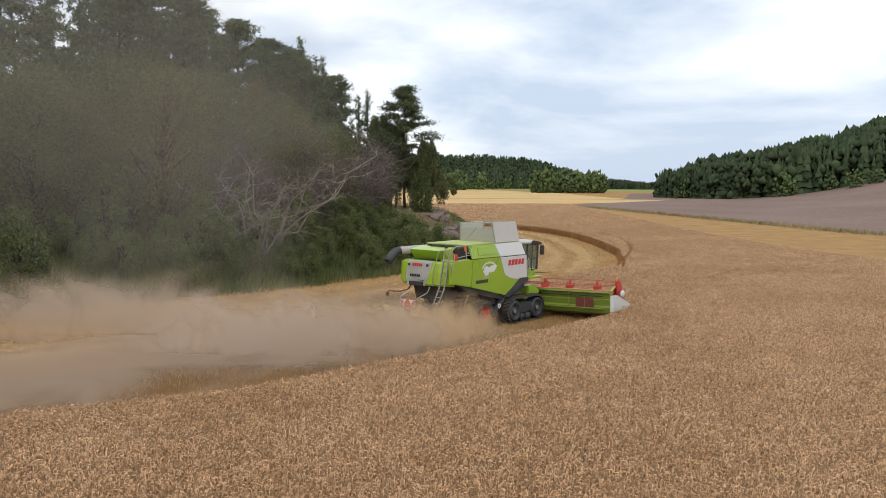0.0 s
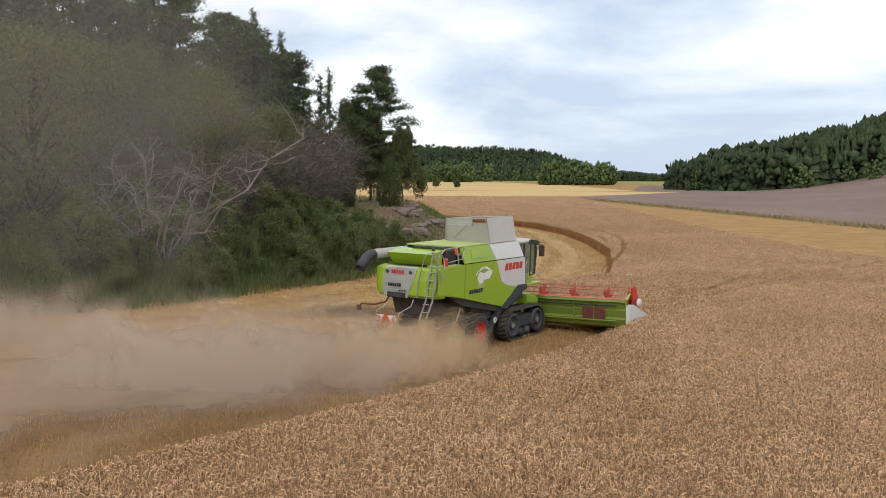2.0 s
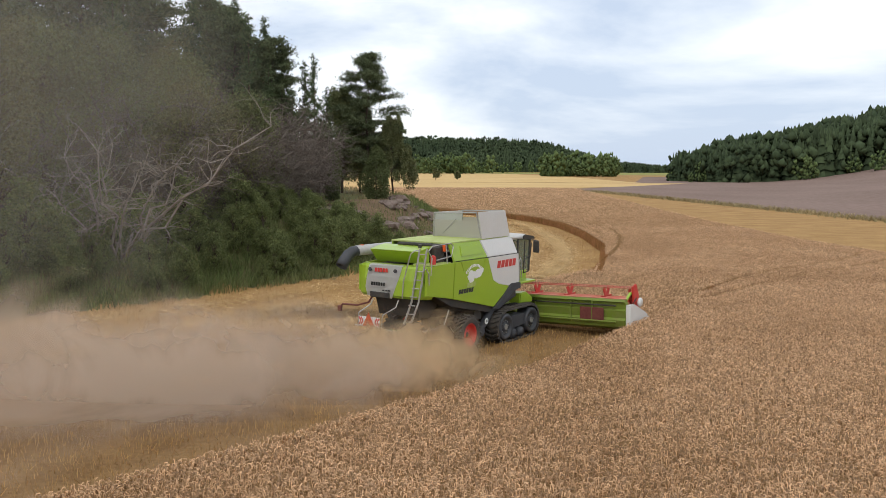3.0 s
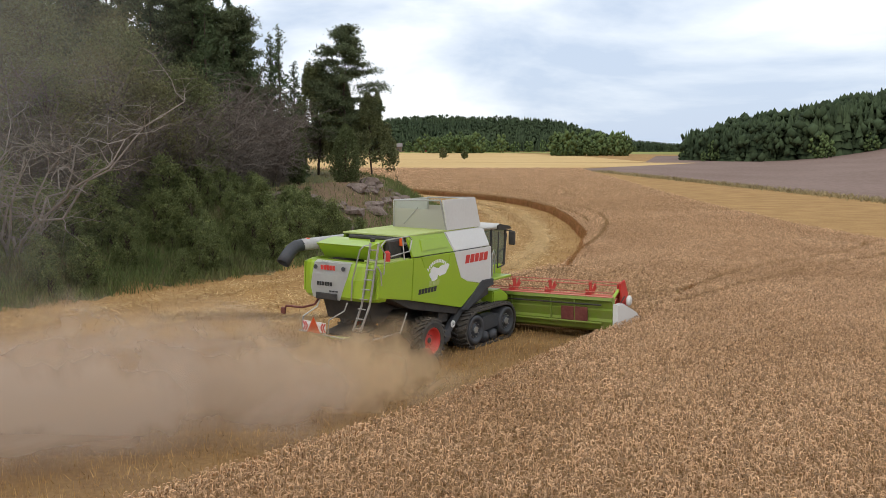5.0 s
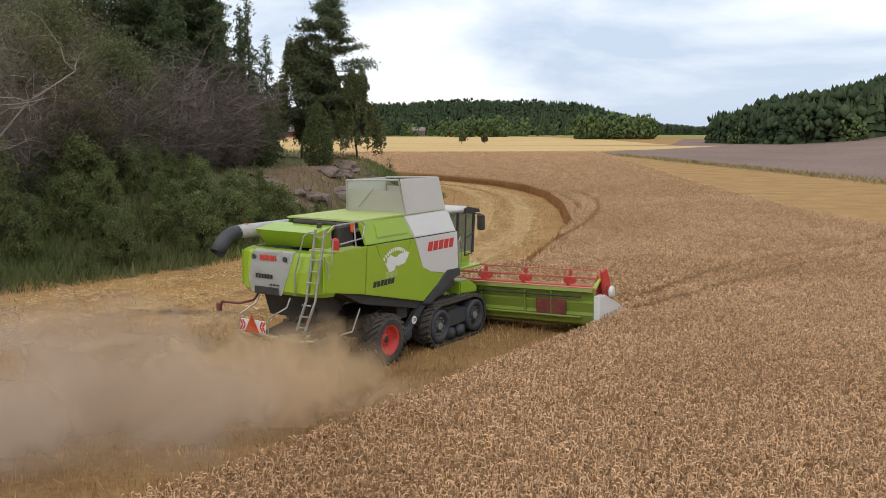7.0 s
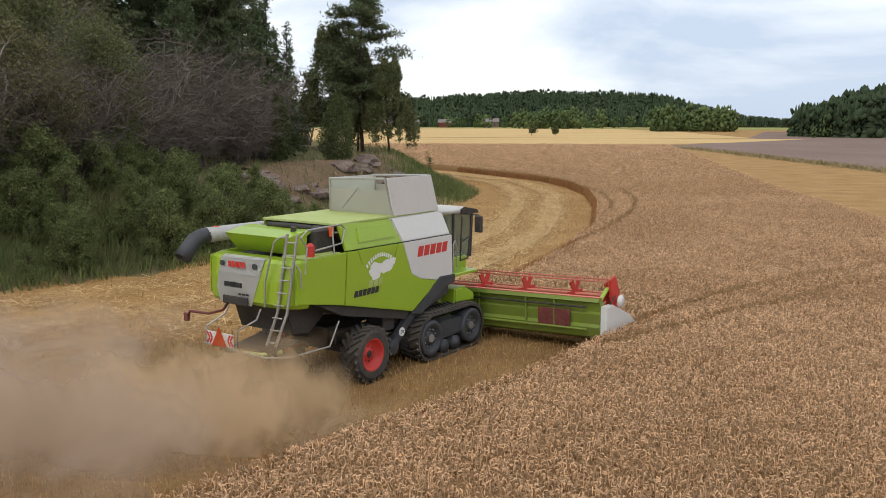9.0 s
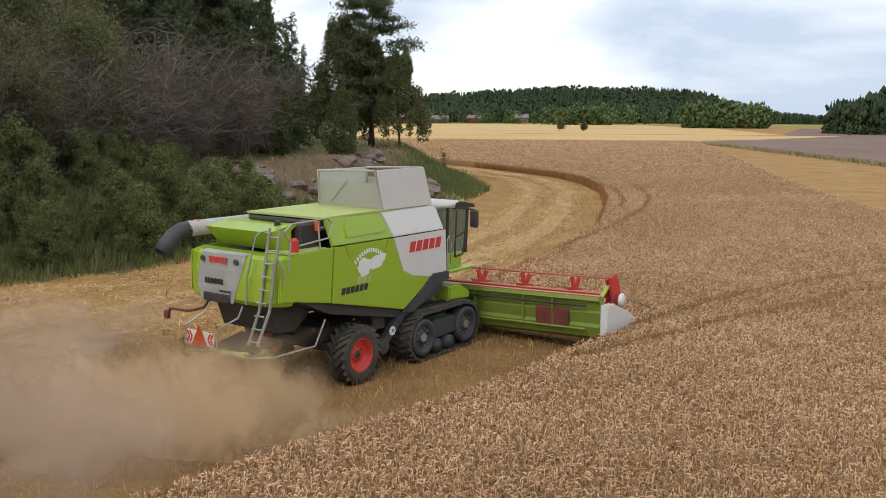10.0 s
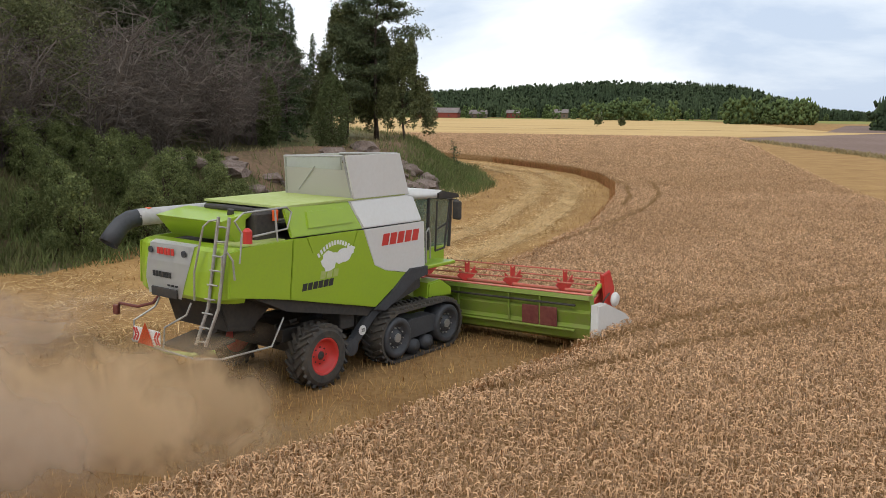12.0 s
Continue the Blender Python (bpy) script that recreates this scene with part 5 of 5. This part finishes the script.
    for i in range(30):
        y = rnd.uniform(90, 135)
        put((spr + dec)[rnd.choice((0, 1, 1, 2))], float(np.interp(y, EDGE[:10, 1], EDGE[:10, 0])) - rnd.uniform(22, 48), y, rnd.uniform(0.5, 0.85))
    for x, y, n, s in ((-12, 72, 0, 1.0), (-10.5, 78, 1, 0.9), (-14, 80, 1, 1.15), (-9.5, 84, 0, 0.9), (-13, 88, 1, 1.1), (-18, 74, 1, 1.1), (-20, 62, 0, 1.0), (-27, 57, 1, 1.0), (-10, 91, 0, 0.8), (-11, 68, 1, 1.0), (-9, 74.5, 1, 1.05), (-8, 80, 0, 1.15), (-7.5, 86, 1, 0.95), (-13.5, 76, 0, 1.4), (-12, 83, 0, 1.4), (-11.5, 90, 1, 1.1), (-15, 70, 0, 1.3), (-16.5, 84, 1, 1.4), (-14, 96, 1, 1.2), (-8.5, 95, 0, 1.1), (-7.2, 92, 1, 1.0), (-8.0, 98.5, 1, 1.2), (-10, 99, 0, 1.5), (-9.5, 88, 1, 1.3)):
        put(twig[n], x, y, s)
    for x, y, n, s in ((-17, 86, 1, 1.0), (-20, 80, 0, 1.0), (-22, 72, 1, 1.15), (-24, 66, 0, 1.1), (-30, 58, 0, 1.15), (-36, 50, 0, 1.1), (-29, 64, 1, 1.1), (-42, 44, 0, 1.2), (-19, 92, 1, 1.1), (-26, 60, 0, 0.8), (-34, 44, 0, 0.8)):
        put(dec[n], x, y, s)
    for x, y, n, s in ((-12, 101, 1, 0.86), (-16, 100, 1, 0.9), (-22, 98, 1, 1.0), (-18, 106, 1, 0.95), (-25, 88, 1, 1.05), (-28, 78, 1, 1.1), (-33, 70, 1, 1.15), (-38, 62, 1, 1.2), (-46, 54, 1, 1.25), (-22, 112, 1, 1.0), (-27, 104, 1, 1.0), (-30, 90, 1, 1.1), (-17, 118, 1, 0.85)):
        put(tall[n], x, y, s)
    # dense conifers behind the bank, and the wood that goes on behind them
    for x, y, n, s in ((-11.5, 101.5, 1, 1.0), (-14, 106, 0, 0.85), (-13.5, 96.5, 1, 1.1), (-16, 102, 0, 0.9), (-14.5, 112, 1, 1.05), (-18, 109, 0, 0.85), (-11, 93, 1, 0.8), (-18.5, 116, 1, 1.1), (-9.8, 97.5, 1, 0.7), (-8.4, 101.6, 1, 0.95), (-9.6, 103.5, 1, 0.9), (-7.6, 104, 1, 0.75)):
        put(spr[n], x, y, s)
    for i in range(34):
        y = rnd.uniform(122, 178)
        put((spr + dec)[rnd.choice((0, 0, 1, 2))], float(np.interp(y, EDGE[8:12, 1], EDGE[8:12, 0])) - rnd.uniform(17, 42), y, rnd.uniform(0.5, 0.8))
    for x, y, n, s in ((-16, 108, 1, 0.9), (-20, 102, 0, 0.8), (-26, 94, 0, 0.9), (-30, 84, 1, 1.2), (-34, 78, 0, 1.0), (-39, 70, 0, 1.1), (-44, 64, 0, 1.15), (-50, 58, 0, 1.2), (-53, 47, 0, 1.2), (-58, 40, 0, 1.2), (-36, 90, 0, 1.0), (-30, 112, 0, 0.85), (-42, 80, 0, 1.1), (-24, 122, 1, 0.9), (-32, 126, 0, 0.9), (-48, 74, 0, 1.2), (-40, 102, 0, 1.0), (-47, 92, 0, 1.1), (-21, 84, 1, 1.1)):
        put(spr[n], x, y, s)


build_wood()


def bank_cover():
    """Grass, stones and the ragged field margin."""
    off = EDGE[6:10]
    tagged(sheet("bank_soil", off + [-2.2, 0.5], off + [-9.5, 2.5], 60, 16, 0.08, M_BANKSOIL, wave=0.04), "bare reddish brown soil on the bank", "bank", kind="structure")
    x, y = along(EDGE[2:11], 75000, 2.0, 2.6)
    k = (side_of(EDGE, x, y) > -0.3) & ((y < 82) | (y > 104) | (rng.random(len(x)) < 0.25))
    v, _ = blades(x[k], y[k], 0.55, 0.022, 0.35)
    tagged(new("margin_grass", raw_mesh("margin_grass", v, np.arange(len(v)), 4, M_GRASS)), "rough green grass along the field margin", "grass", kind="stuff")
    x, y = along(EDGE[5:11], 5000, 3.5, 7.0)
    k = side_of(EDGE, x, y) > 1.0
    v, _ = blades(x[k], y[k], 0.28, 0.02, 0.6)
    x, y = along(DITCH, 12000, 1.0, -0.6)
    v2, _ = blades(x, y, 0.32 + 0.26 * np.sin(x * 2.1 + y * 0.9), 0.06, 0.6)
    v = np.r_[v, v2]
    tagged(new("dry_grass", raw_mesh("dry_grass", v, np.arange(len(v)), 4, M_DRYGRASS)), "dry brown grass on bank and ditch", "grass", kind="stuff")
    r = random.Random(5)
    for i in range(34):
        bm = bmesh.new()
        bmesh.ops.create_icosphere(bm, subdivisions=2, radius=1.0)
        for q in bm.verts:
            q.co *= 0.75 + 0.5 * noise.noise(q.co * 1.4 + Vector((i * 3.1, 0, 0)))
        s = r.uniform(0.35, 1.25)
        yy = r.uniform(82, 104)
        xx = float(np.interp(yy, EDGE[5:10, 1], EDGE[5:10, 0])) - r.uniform(2.6, 7.0)
        bmesh.ops.transform(bm, matrix=pose(0, 0, 0, 0, 0, r.uniform(0, 360)) @ Matrix.Diagonal((s * 1.3, s, s * 0.55, 1)), verts=bm.verts)
        ob = new("rock", finish("rock", bm, M_ROCK))
        ob.matrix_basis = pose(xx, yy, float(land(xx, yy)) + s * 0.1)
        tagged(ob, "grey weathered granite rock on the bank", "rock", "rocks on the bank")


bank_cover()


# ---------------------------------------------------------------- far woods and farm
def far_tree(n_side, tiers, r):
    """Unit conifer: stacked ragged cones."""
    vs, fs = [], []
    for t in range(tiers):
        z0, z1 = t / tiers * 0.9, min(1.0, (t + 1.9) / tiers * 0.95)
        w = 0.22 * (1 - t / tiers) ** 0.9 + 0.025
        b = len(vs)
        for j in range(n_side):
            a = 2 * math.pi * (j + r.random() * 0.5) / n_side
            q = w * r.uniform(0.7, 1.25)
            vs.append((q * math.cos(a), q * math.sin(a), z0 + r.uniform(-0.03, 0.03)))
        vs.append((0, 0, z1))
        fs += [(b + j, b + (j + 1) % n_side, b + n_side) for j in range(n_side)]
    return np.array(vs), np.array(fs)


def far_round(r, lumps=42):
    """Unit broadleaf crown: a lumpy mass of small facets."""
    vs, fs = [], []
    for i in range(lumps):
        a, k = r.uniform(0, 6.28), r.uniform(0.08, 0.92)
        R = 0.5 * math.sin(math.pi * (k * 0.8 + 0.15)) * r.uniform(0.55, 1.0)
        c = Vector((R * math.cos(a), R * math.sin(a), k))
        b = len(vs)
        s = r.uniform(0.07, 0.13) * (42 / lumps) ** 0.4
        for d in ((1, 0, 0), (0, 1, 0), (-1, 0, 0), (0, -1, 0), (0, 0, 1), (0, 0, -1)):
            q = c + (Vector(d) + Vector((r.uniform(-.4, .4), r.uniform(-.4, .4), r.uniform(-.4, .4)))) * s
            vs.append(tuple(q))
        fs += [(b + i0, b + i1, b + i2) for i0, i1, i2 in ((0, 1, 4), (1, 2, 4), (2, 3, 4), (3, 0, 4), (1, 0, 5), (2, 1, 5), (3, 2, 5), (0, 3, 5))]
    return np.array(vs), np.array(fs)


def far_wood(name, spots, heights, units, material, label):
    vs, fs, off = [], [], 0
    for (x, y), h in zip(spots, heights):
        v, f = units[rng.integers(0, len(units))]
        a = rng.uniform(0, 6.28)
        R = np.array([[math.cos(a), -math.sin(a)], [math.sin(a), math.cos(a)]])
        p = v.copy()
        p[:, :2] = p[:, :2] @ R.T * h * rng.uniform(0.5, 0.95)
        p[:, 2] *= h
        vs.append(p + [x, y, float(land(x, y)) - 0.3])
        fs.append(f + off)
        off += len(v)
    ob = new(name, raw_mesh(name, np.concatenate(vs), np.concatenate(fs).ravel(), 3, material))
    tagged(ob, label, "forest", kind="stuff")


def build_far():
    r = random.Random(9)
    con = [far_tree(7, 6, r) for _ in range(6)]
    dec = [far_round(r) for _ in range(6)]
    mixed = con * 2 + [far_round(r, 18) for _ in range(3)]
    # wood on the rise to the right: its foot runs in from (93, 386)
    foot = np.array([(93, 386), (108, 368), (140, 353), (190, 336), (240, 316), (320, 285), (420, 250)], float)
    n = 13000
    x, y = along(foot[::-1], n, 0.1)
    d = rng.random(n) ** 1.1 * (110 + 190 * smooth(95, 190, x))
    x, y = x + d * 0.45, y + d * 0.9
    h = rng.uniform(13, 20.5, n) * (1 - 0.35 * (rng.random(n) < 0.3)) * (0.62 + 0.38 * smooth(92, 150, x))
    far_wood("conifer_wood", zip(x, y), h, mixed, M_FARCON, "dense dark green conifer wood on a rise")
    x, y = along(foot[::-1], 70, 7.0, 0)
    far_wood("wood_edge", zip(x, y), rng.uniform(4, 10, 70), dec, M_FARDEC, "lighter green broadleaf trees along the wood edge")
    # wood behind the far fields
    n = 9500
    x = rng.uniform(-420, 165, n)
    y = 640 + rng.random(n) ** 1.2 * 190
    far_wood("distant_wood", zip(x, y), rng.uniform(6, 11.5, n) * (1 - 0.45 * smooth(85, 150, x)), mixed, M_FARCON, "distant dark conifer wood behind fields")
    x = rng.uniform(-300, 120, 130)
    far_wood("distant_edge", zip(x, rng.uniform(592, 650, 130)), rng.uniform(4, 10, 130), dec, M_FARDEC, "distant broadleaf trees at the foot of the wood")
    # grove that stands out into the fields
    x, y = rng.uniform(50, 88, 46), rng.uniform(468, 510, 46)
    far_wood("field_grove", zip(x, y), rng.uniform(4, 14, 46), dec, M_FARDEC, "grove of broadleaf trees standing among fields")
    x, y = rng.normal(0, 9, 16), rng.normal(560, 8, 16)
    far_wood("field_copse", zip(x, y), rng.uniform(10, 14, 16), dec, M_FARDEC, "small copse of rounded broadleaf trees")
    # two small trees in the pale field
    for xx, yy, hh, tt in ((-3, 385, 4.6, -60), (6, 386, 3.6, 20)):
        t = make_tree("field_tree", "small tree standing alone in a field", "tree", *broadleaf(hh, int(hh * 7), 12, 90, 0.3), 0.7, M_LEAF)
        place(t, xx, yy)
    # red barn and houses
    for xx, yy, w, l, hh, m, lab in ((-116, 596, 12, 34, 5, M_BARNRED, "long red wooden barn with grey roof"), (-92, 602, 10, 14, 4, M_PLASTER, "pale rendered farm outbuilding"), (-72, 618, 8, 11, 5, M_BARNRED, "red wooden house among trees"), (-42, 620, 9, 12, 5.5, M_PLASTER, "pale house among trees"), (-18, 620, 8, 10, 4.5, M_BARNRED, "small red house among trees")):
        w, l, hh = w * 0.7, l * 0.75, hh * 0.7
        house = new("house")
        tagged(house, lab, "house", "farm buildings")
        house.matrix_basis = pose(xx, yy, float(land(xx, yy)) - 0.2)
        part("wall", box(bmesh.new(), (0, 0, hh / 2), (l, w, hh), 0.05), m, house)
        bm = bmesh.new()
        prism(bm, [(-w / 2 - 0.5, hh - 0.1), (0, hh + w * 0.36), (w / 2 + 0.5, hh - 0.1)], -l / 2 - 0.5, l / 2 + 0.5)
        part("roof", bm, M_ROOF, house)
        for i in range(3):
            part("window", box(bmesh.new(), ((i - 1) * l * 0.28, -w / 2, hh * 0.5), (1.0, 0.12, 1.0), 0.02), M_DARK, house)


build_far()


# ---------------------------------------------------------------- dust
def dust_material(name, col, dens, nscale, lying=False):
    m = bpy.data.materials.new(name)
    m.use_nodes = True
    nt = m.node_tree
    nt.nodes.clear()
    out = nt.nodes.new("ShaderNodeOutputMaterial")
    tr = nt.nodes.new("ShaderNodeBsdfTransparent")
    df = nt.nodes.new("ShaderNodeBsdfDiffuse")
    tl = nt.nodes.new("ShaderNodeBsdfTranslucent")
    df.inputs["Color"].default_value = (*col, 1)
    tl.inputs["Color"].default_value = (*col, 1)
    both = nt.nodes.new("ShaderNodeMixShader")
    both.inputs[0].default_value = 0.5
    nt.links.new(df.outputs[0], both.inputs[1])
    nt.links.new(tl.outputs[0], both.inputs[2])
    tc = nt.nodes.new("ShaderNodeTexCoord")
    mp = nt.nodes.new("ShaderNodeMapping")
    mp.inputs["Location"].default_value = (-1, -1, 0) if lying else (-1, 0, -1)
    mp.inputs["Scale"].default_value = (2, 2, 0) if lying else (2, 0, 2)
    ln = nt.nodes.new("ShaderNodeVectorMath")
    ln.operation = "LENGTH"
    nt.links.new(tc.outputs["Generated"], mp.inputs["Vector"])
    nz = nt.nodes.new("ShaderNodeTexNoise")
    nz.inputs["Scale"].default_value, nz.inputs["Detail"].default_value = nscale, 6.0
    nz.inputs["Distortion"].default_value = 0.6
    nt.links.new(tc.outputs["Object"], nz.inputs["Vector"])
    nt.links.new(mp.outputs["Vector"], ln.inputs[0])
    wob = nt.nodes.new("ShaderNodeMath")
    wob.operation = "MULTIPLY_ADD"
    wob.inputs[1].default_value = 1.5
    nt.links.new(nz.outputs["Fac"], wob.inputs[0])
    nt.links.new(ln.outputs["Value"], wob.inputs[2])
    fall = nt.nodes.new("ShaderNodeMapRange")
    fall.interpolation_type = "SMOOTHERSTEP"
    fall.inputs["From Min"].default_value, fall.inputs["From Max"].default_value = 1.72, 0.92
    nt.links.new(wob.outputs[0], fall.inputs["Value"])
    dn = nt.nodes.new("ShaderNodeMath")
    dn.operation = "MULTIPLY"
    dn.inputs[1].default_value = dens
    nt.links.new(fall.outputs[0], dn.inputs[0])
    mix = nt.nodes.new("ShaderNodeMixShader")
    nt.links.new(dn.outputs[0], mix.inputs[0])
    nt.links.new(tr.outputs[0], mix.inputs[1])
    nt.links.new(both.outputs[0], mix.inputs[2])
    nt.links.new(mix.outputs[0], out.inputs["Surface"])
    return m


M_CHAFF = dust_material("golden_chaff_dust", (0.66, 0.475, 0.285), 0.95, 0.7)
M_DUST = dust_material("pale_field_dust", (0.60, 0.475, 0.37), 0.6, 0.4)
M_CARPET = dust_material("low_field_dust", (0.60, 0.475, 0.37), 0.62, 0.16, True)
M_HAZE = dust_material("thin_dust_haze", (0.46, 0.43, 0.38), 0.26, 0.09)


def dust_sheet(w, h, bow, material, lie=False):
    """A bowed veil of dust, w wide and h high about its centre; lie: laid flat over the stubble."""
    n, m = 17, 9
    u, q = np.meshgrid(np.linspace(-1, 1, n), np.linspace(-1, 1, m))
    b = bow * (u ** 2 + 0.6 * q ** 2)
    x, y, z = (u * w / 2, q * h / 2, -b) if lie else (u * w / 2, b, q * h / 2)
    v = np.stack([x, y, z], -1).reshape(-1, 3)
    i = (np.arange(m - 1)[:, None] * n + np.arange(n - 1)[None]).ravel()
    f = np.stack([i, i + 1, i + n + 1, i + n], 1).ravel()
    me = raw_mesh("dust_cloud", v, f, 4, material)
    me.polygons.foreach_set("use_smooth", [True] * len(me.polygons))
    return tagged(new("dust_cloud", me), "drifting cloud of pale harvest dust", "dust", "harvest dust", "stuff")


# offsets from the machine in metres, drift in metres per second, and turn
DUST = [(dust_sheet(w, h, b, m, m == M_CARPET), c, d, a) for w, h, b, m, c, d, a in (
    (7.4, 3.0, 0.4, M_CHAFF, (-2.0, -7.8, 0.75), (0.1, 0.0), 0),
    (9.4, 3.5, 0.6, M_CHAFF, (-2.9, -9.4, 0.85), (0.13, 0.0), 0),
    (13.0, 3.8, 0.8, M_DUST, (-5.3, -11.0, 1.0), (0.16, 0.02), 0),
    (17.0, 4.2, 1.0, M_DUST, (-8.8, -12.8, 1.1), (0.18, 0.04), 0),
    (34.0, 5.0, 1.5, M_DUST, (-17.0, -8.5, 1.1), (-0.1, -0.05), 0),
    (44.0, 3.6, 1.0, M_DUST, (-23.0, -3.5, 0.7), (-0.3, -0.1), 0),
    (50.0, 19.0, 0.3, M_CARPET, (-15.8, -15.0, 0.6), (0.0, 0.0), 54),
    (46.0, 34.0, 2.0, M_HAZE, (-27.0, 1.0, 10.5), (-0.7, -0.3), 0),
)]


# ---------------------------------------------------------------- motion
def drive_at(t):
    T = [r[0] for r in DRIVE]
    x, y, a = (float(np.interp(t, T, [r[i] for r in DRIVE])) for i in (1, 2, 3))
    return x, y, a


def motions():
    walk(MACHINE, [(t, pose(x, y, 0, 0, 0, a)) for t, x, y, a in DRIVE])
    steps = [i * 0.2 for i in range(61)]
    run, way = [0.0], 0.0
    for a, b in zip(steps, steps[1:]):
        (x0, y0, _), (x1, y1, _) = drive_at(a), drive_at(b)
        way += math.hypot(x1 - x0, y1 - y0)
        run.append(way)
    for wheel, place in REAR_WHEELS:
        walk(wheel, [(t, pose(*place) @ pose(0, 0, 0, -math.degrees(s / 0.73))) for t, s in zip(steps, run)])
    for wh in TRACK_WHEELS:
        m0 = wh.matrix_basis.copy()
        turn = -1 if m0.to_3x3()[0][0] > 0 else 1
        walk(wh, [(t, m0 @ pose(0, 0, 0, turn * math.degrees(s / 0.6))) for t, s in zip(steps, run)])
    m1 = REEL.matrix_basis.copy()
    walk(REEL, [(t, m1 @ pose(0, 0, 0, -t * 130)) for t in steps])
    # each strip sinks to stubble height as the knife reaches it
    fine = [i * 0.05 for i in range(241)]
    tips = []
    for t in fine:
        x, y, a = drive_at(t)
        c, s = math.cos(radians(a)), math.sin(radians(a))
        tips.append((x + c * 5.5 - s * 3.4, y + s * 5.5 + c * 3.4))
    tips = np.array(tips)
    for i, ob in enumerate(STRIPS):
        mid = (STRIP_EDGE[i] + STRIP_EDGE[i + 1]) / 2
        d = STRIP_EDGE[i + 1] - STRIP_EDGE[i]
        ahead = (tips - mid) @ d
        k = int(np.argmax(ahead > 0)) if (ahead > 0).any() else -1
        if k == 0:
            walk(ob, [(0.0, pose(0, 0, -1.0)), (12.0, pose(0, 0, -1.0))])
        elif k < 0:
            walk(ob, [(0.0, pose(0, 0, 0)), (12.0, pose(0, 0, 0))])
        else:
            t = min(max(fine[k], 0.25), 11.8)
            walk(ob, [(0.0, pose(0, 0, 0)), (t - 0.2, pose(0, 0, 0)), (t, pose(0, 0, -1.0)), (12.0, pose(0, 0, -1.0))])
    for ob, m0, drift, turn in DUST:
        rows = []
        for t in [i * 0.5 for i in range(25)]:
            x, y, a = drive_at(t)
            px, py, pz = m0
            dx, dy = drift
            rows.append((t, pose(x + px + dx * (t - 6), y + py + dy * (t - 6), pz, 0, 0, turn + (1.1 * (t - 6) if turn else 0))))
        walk(ob, rows)


motions()
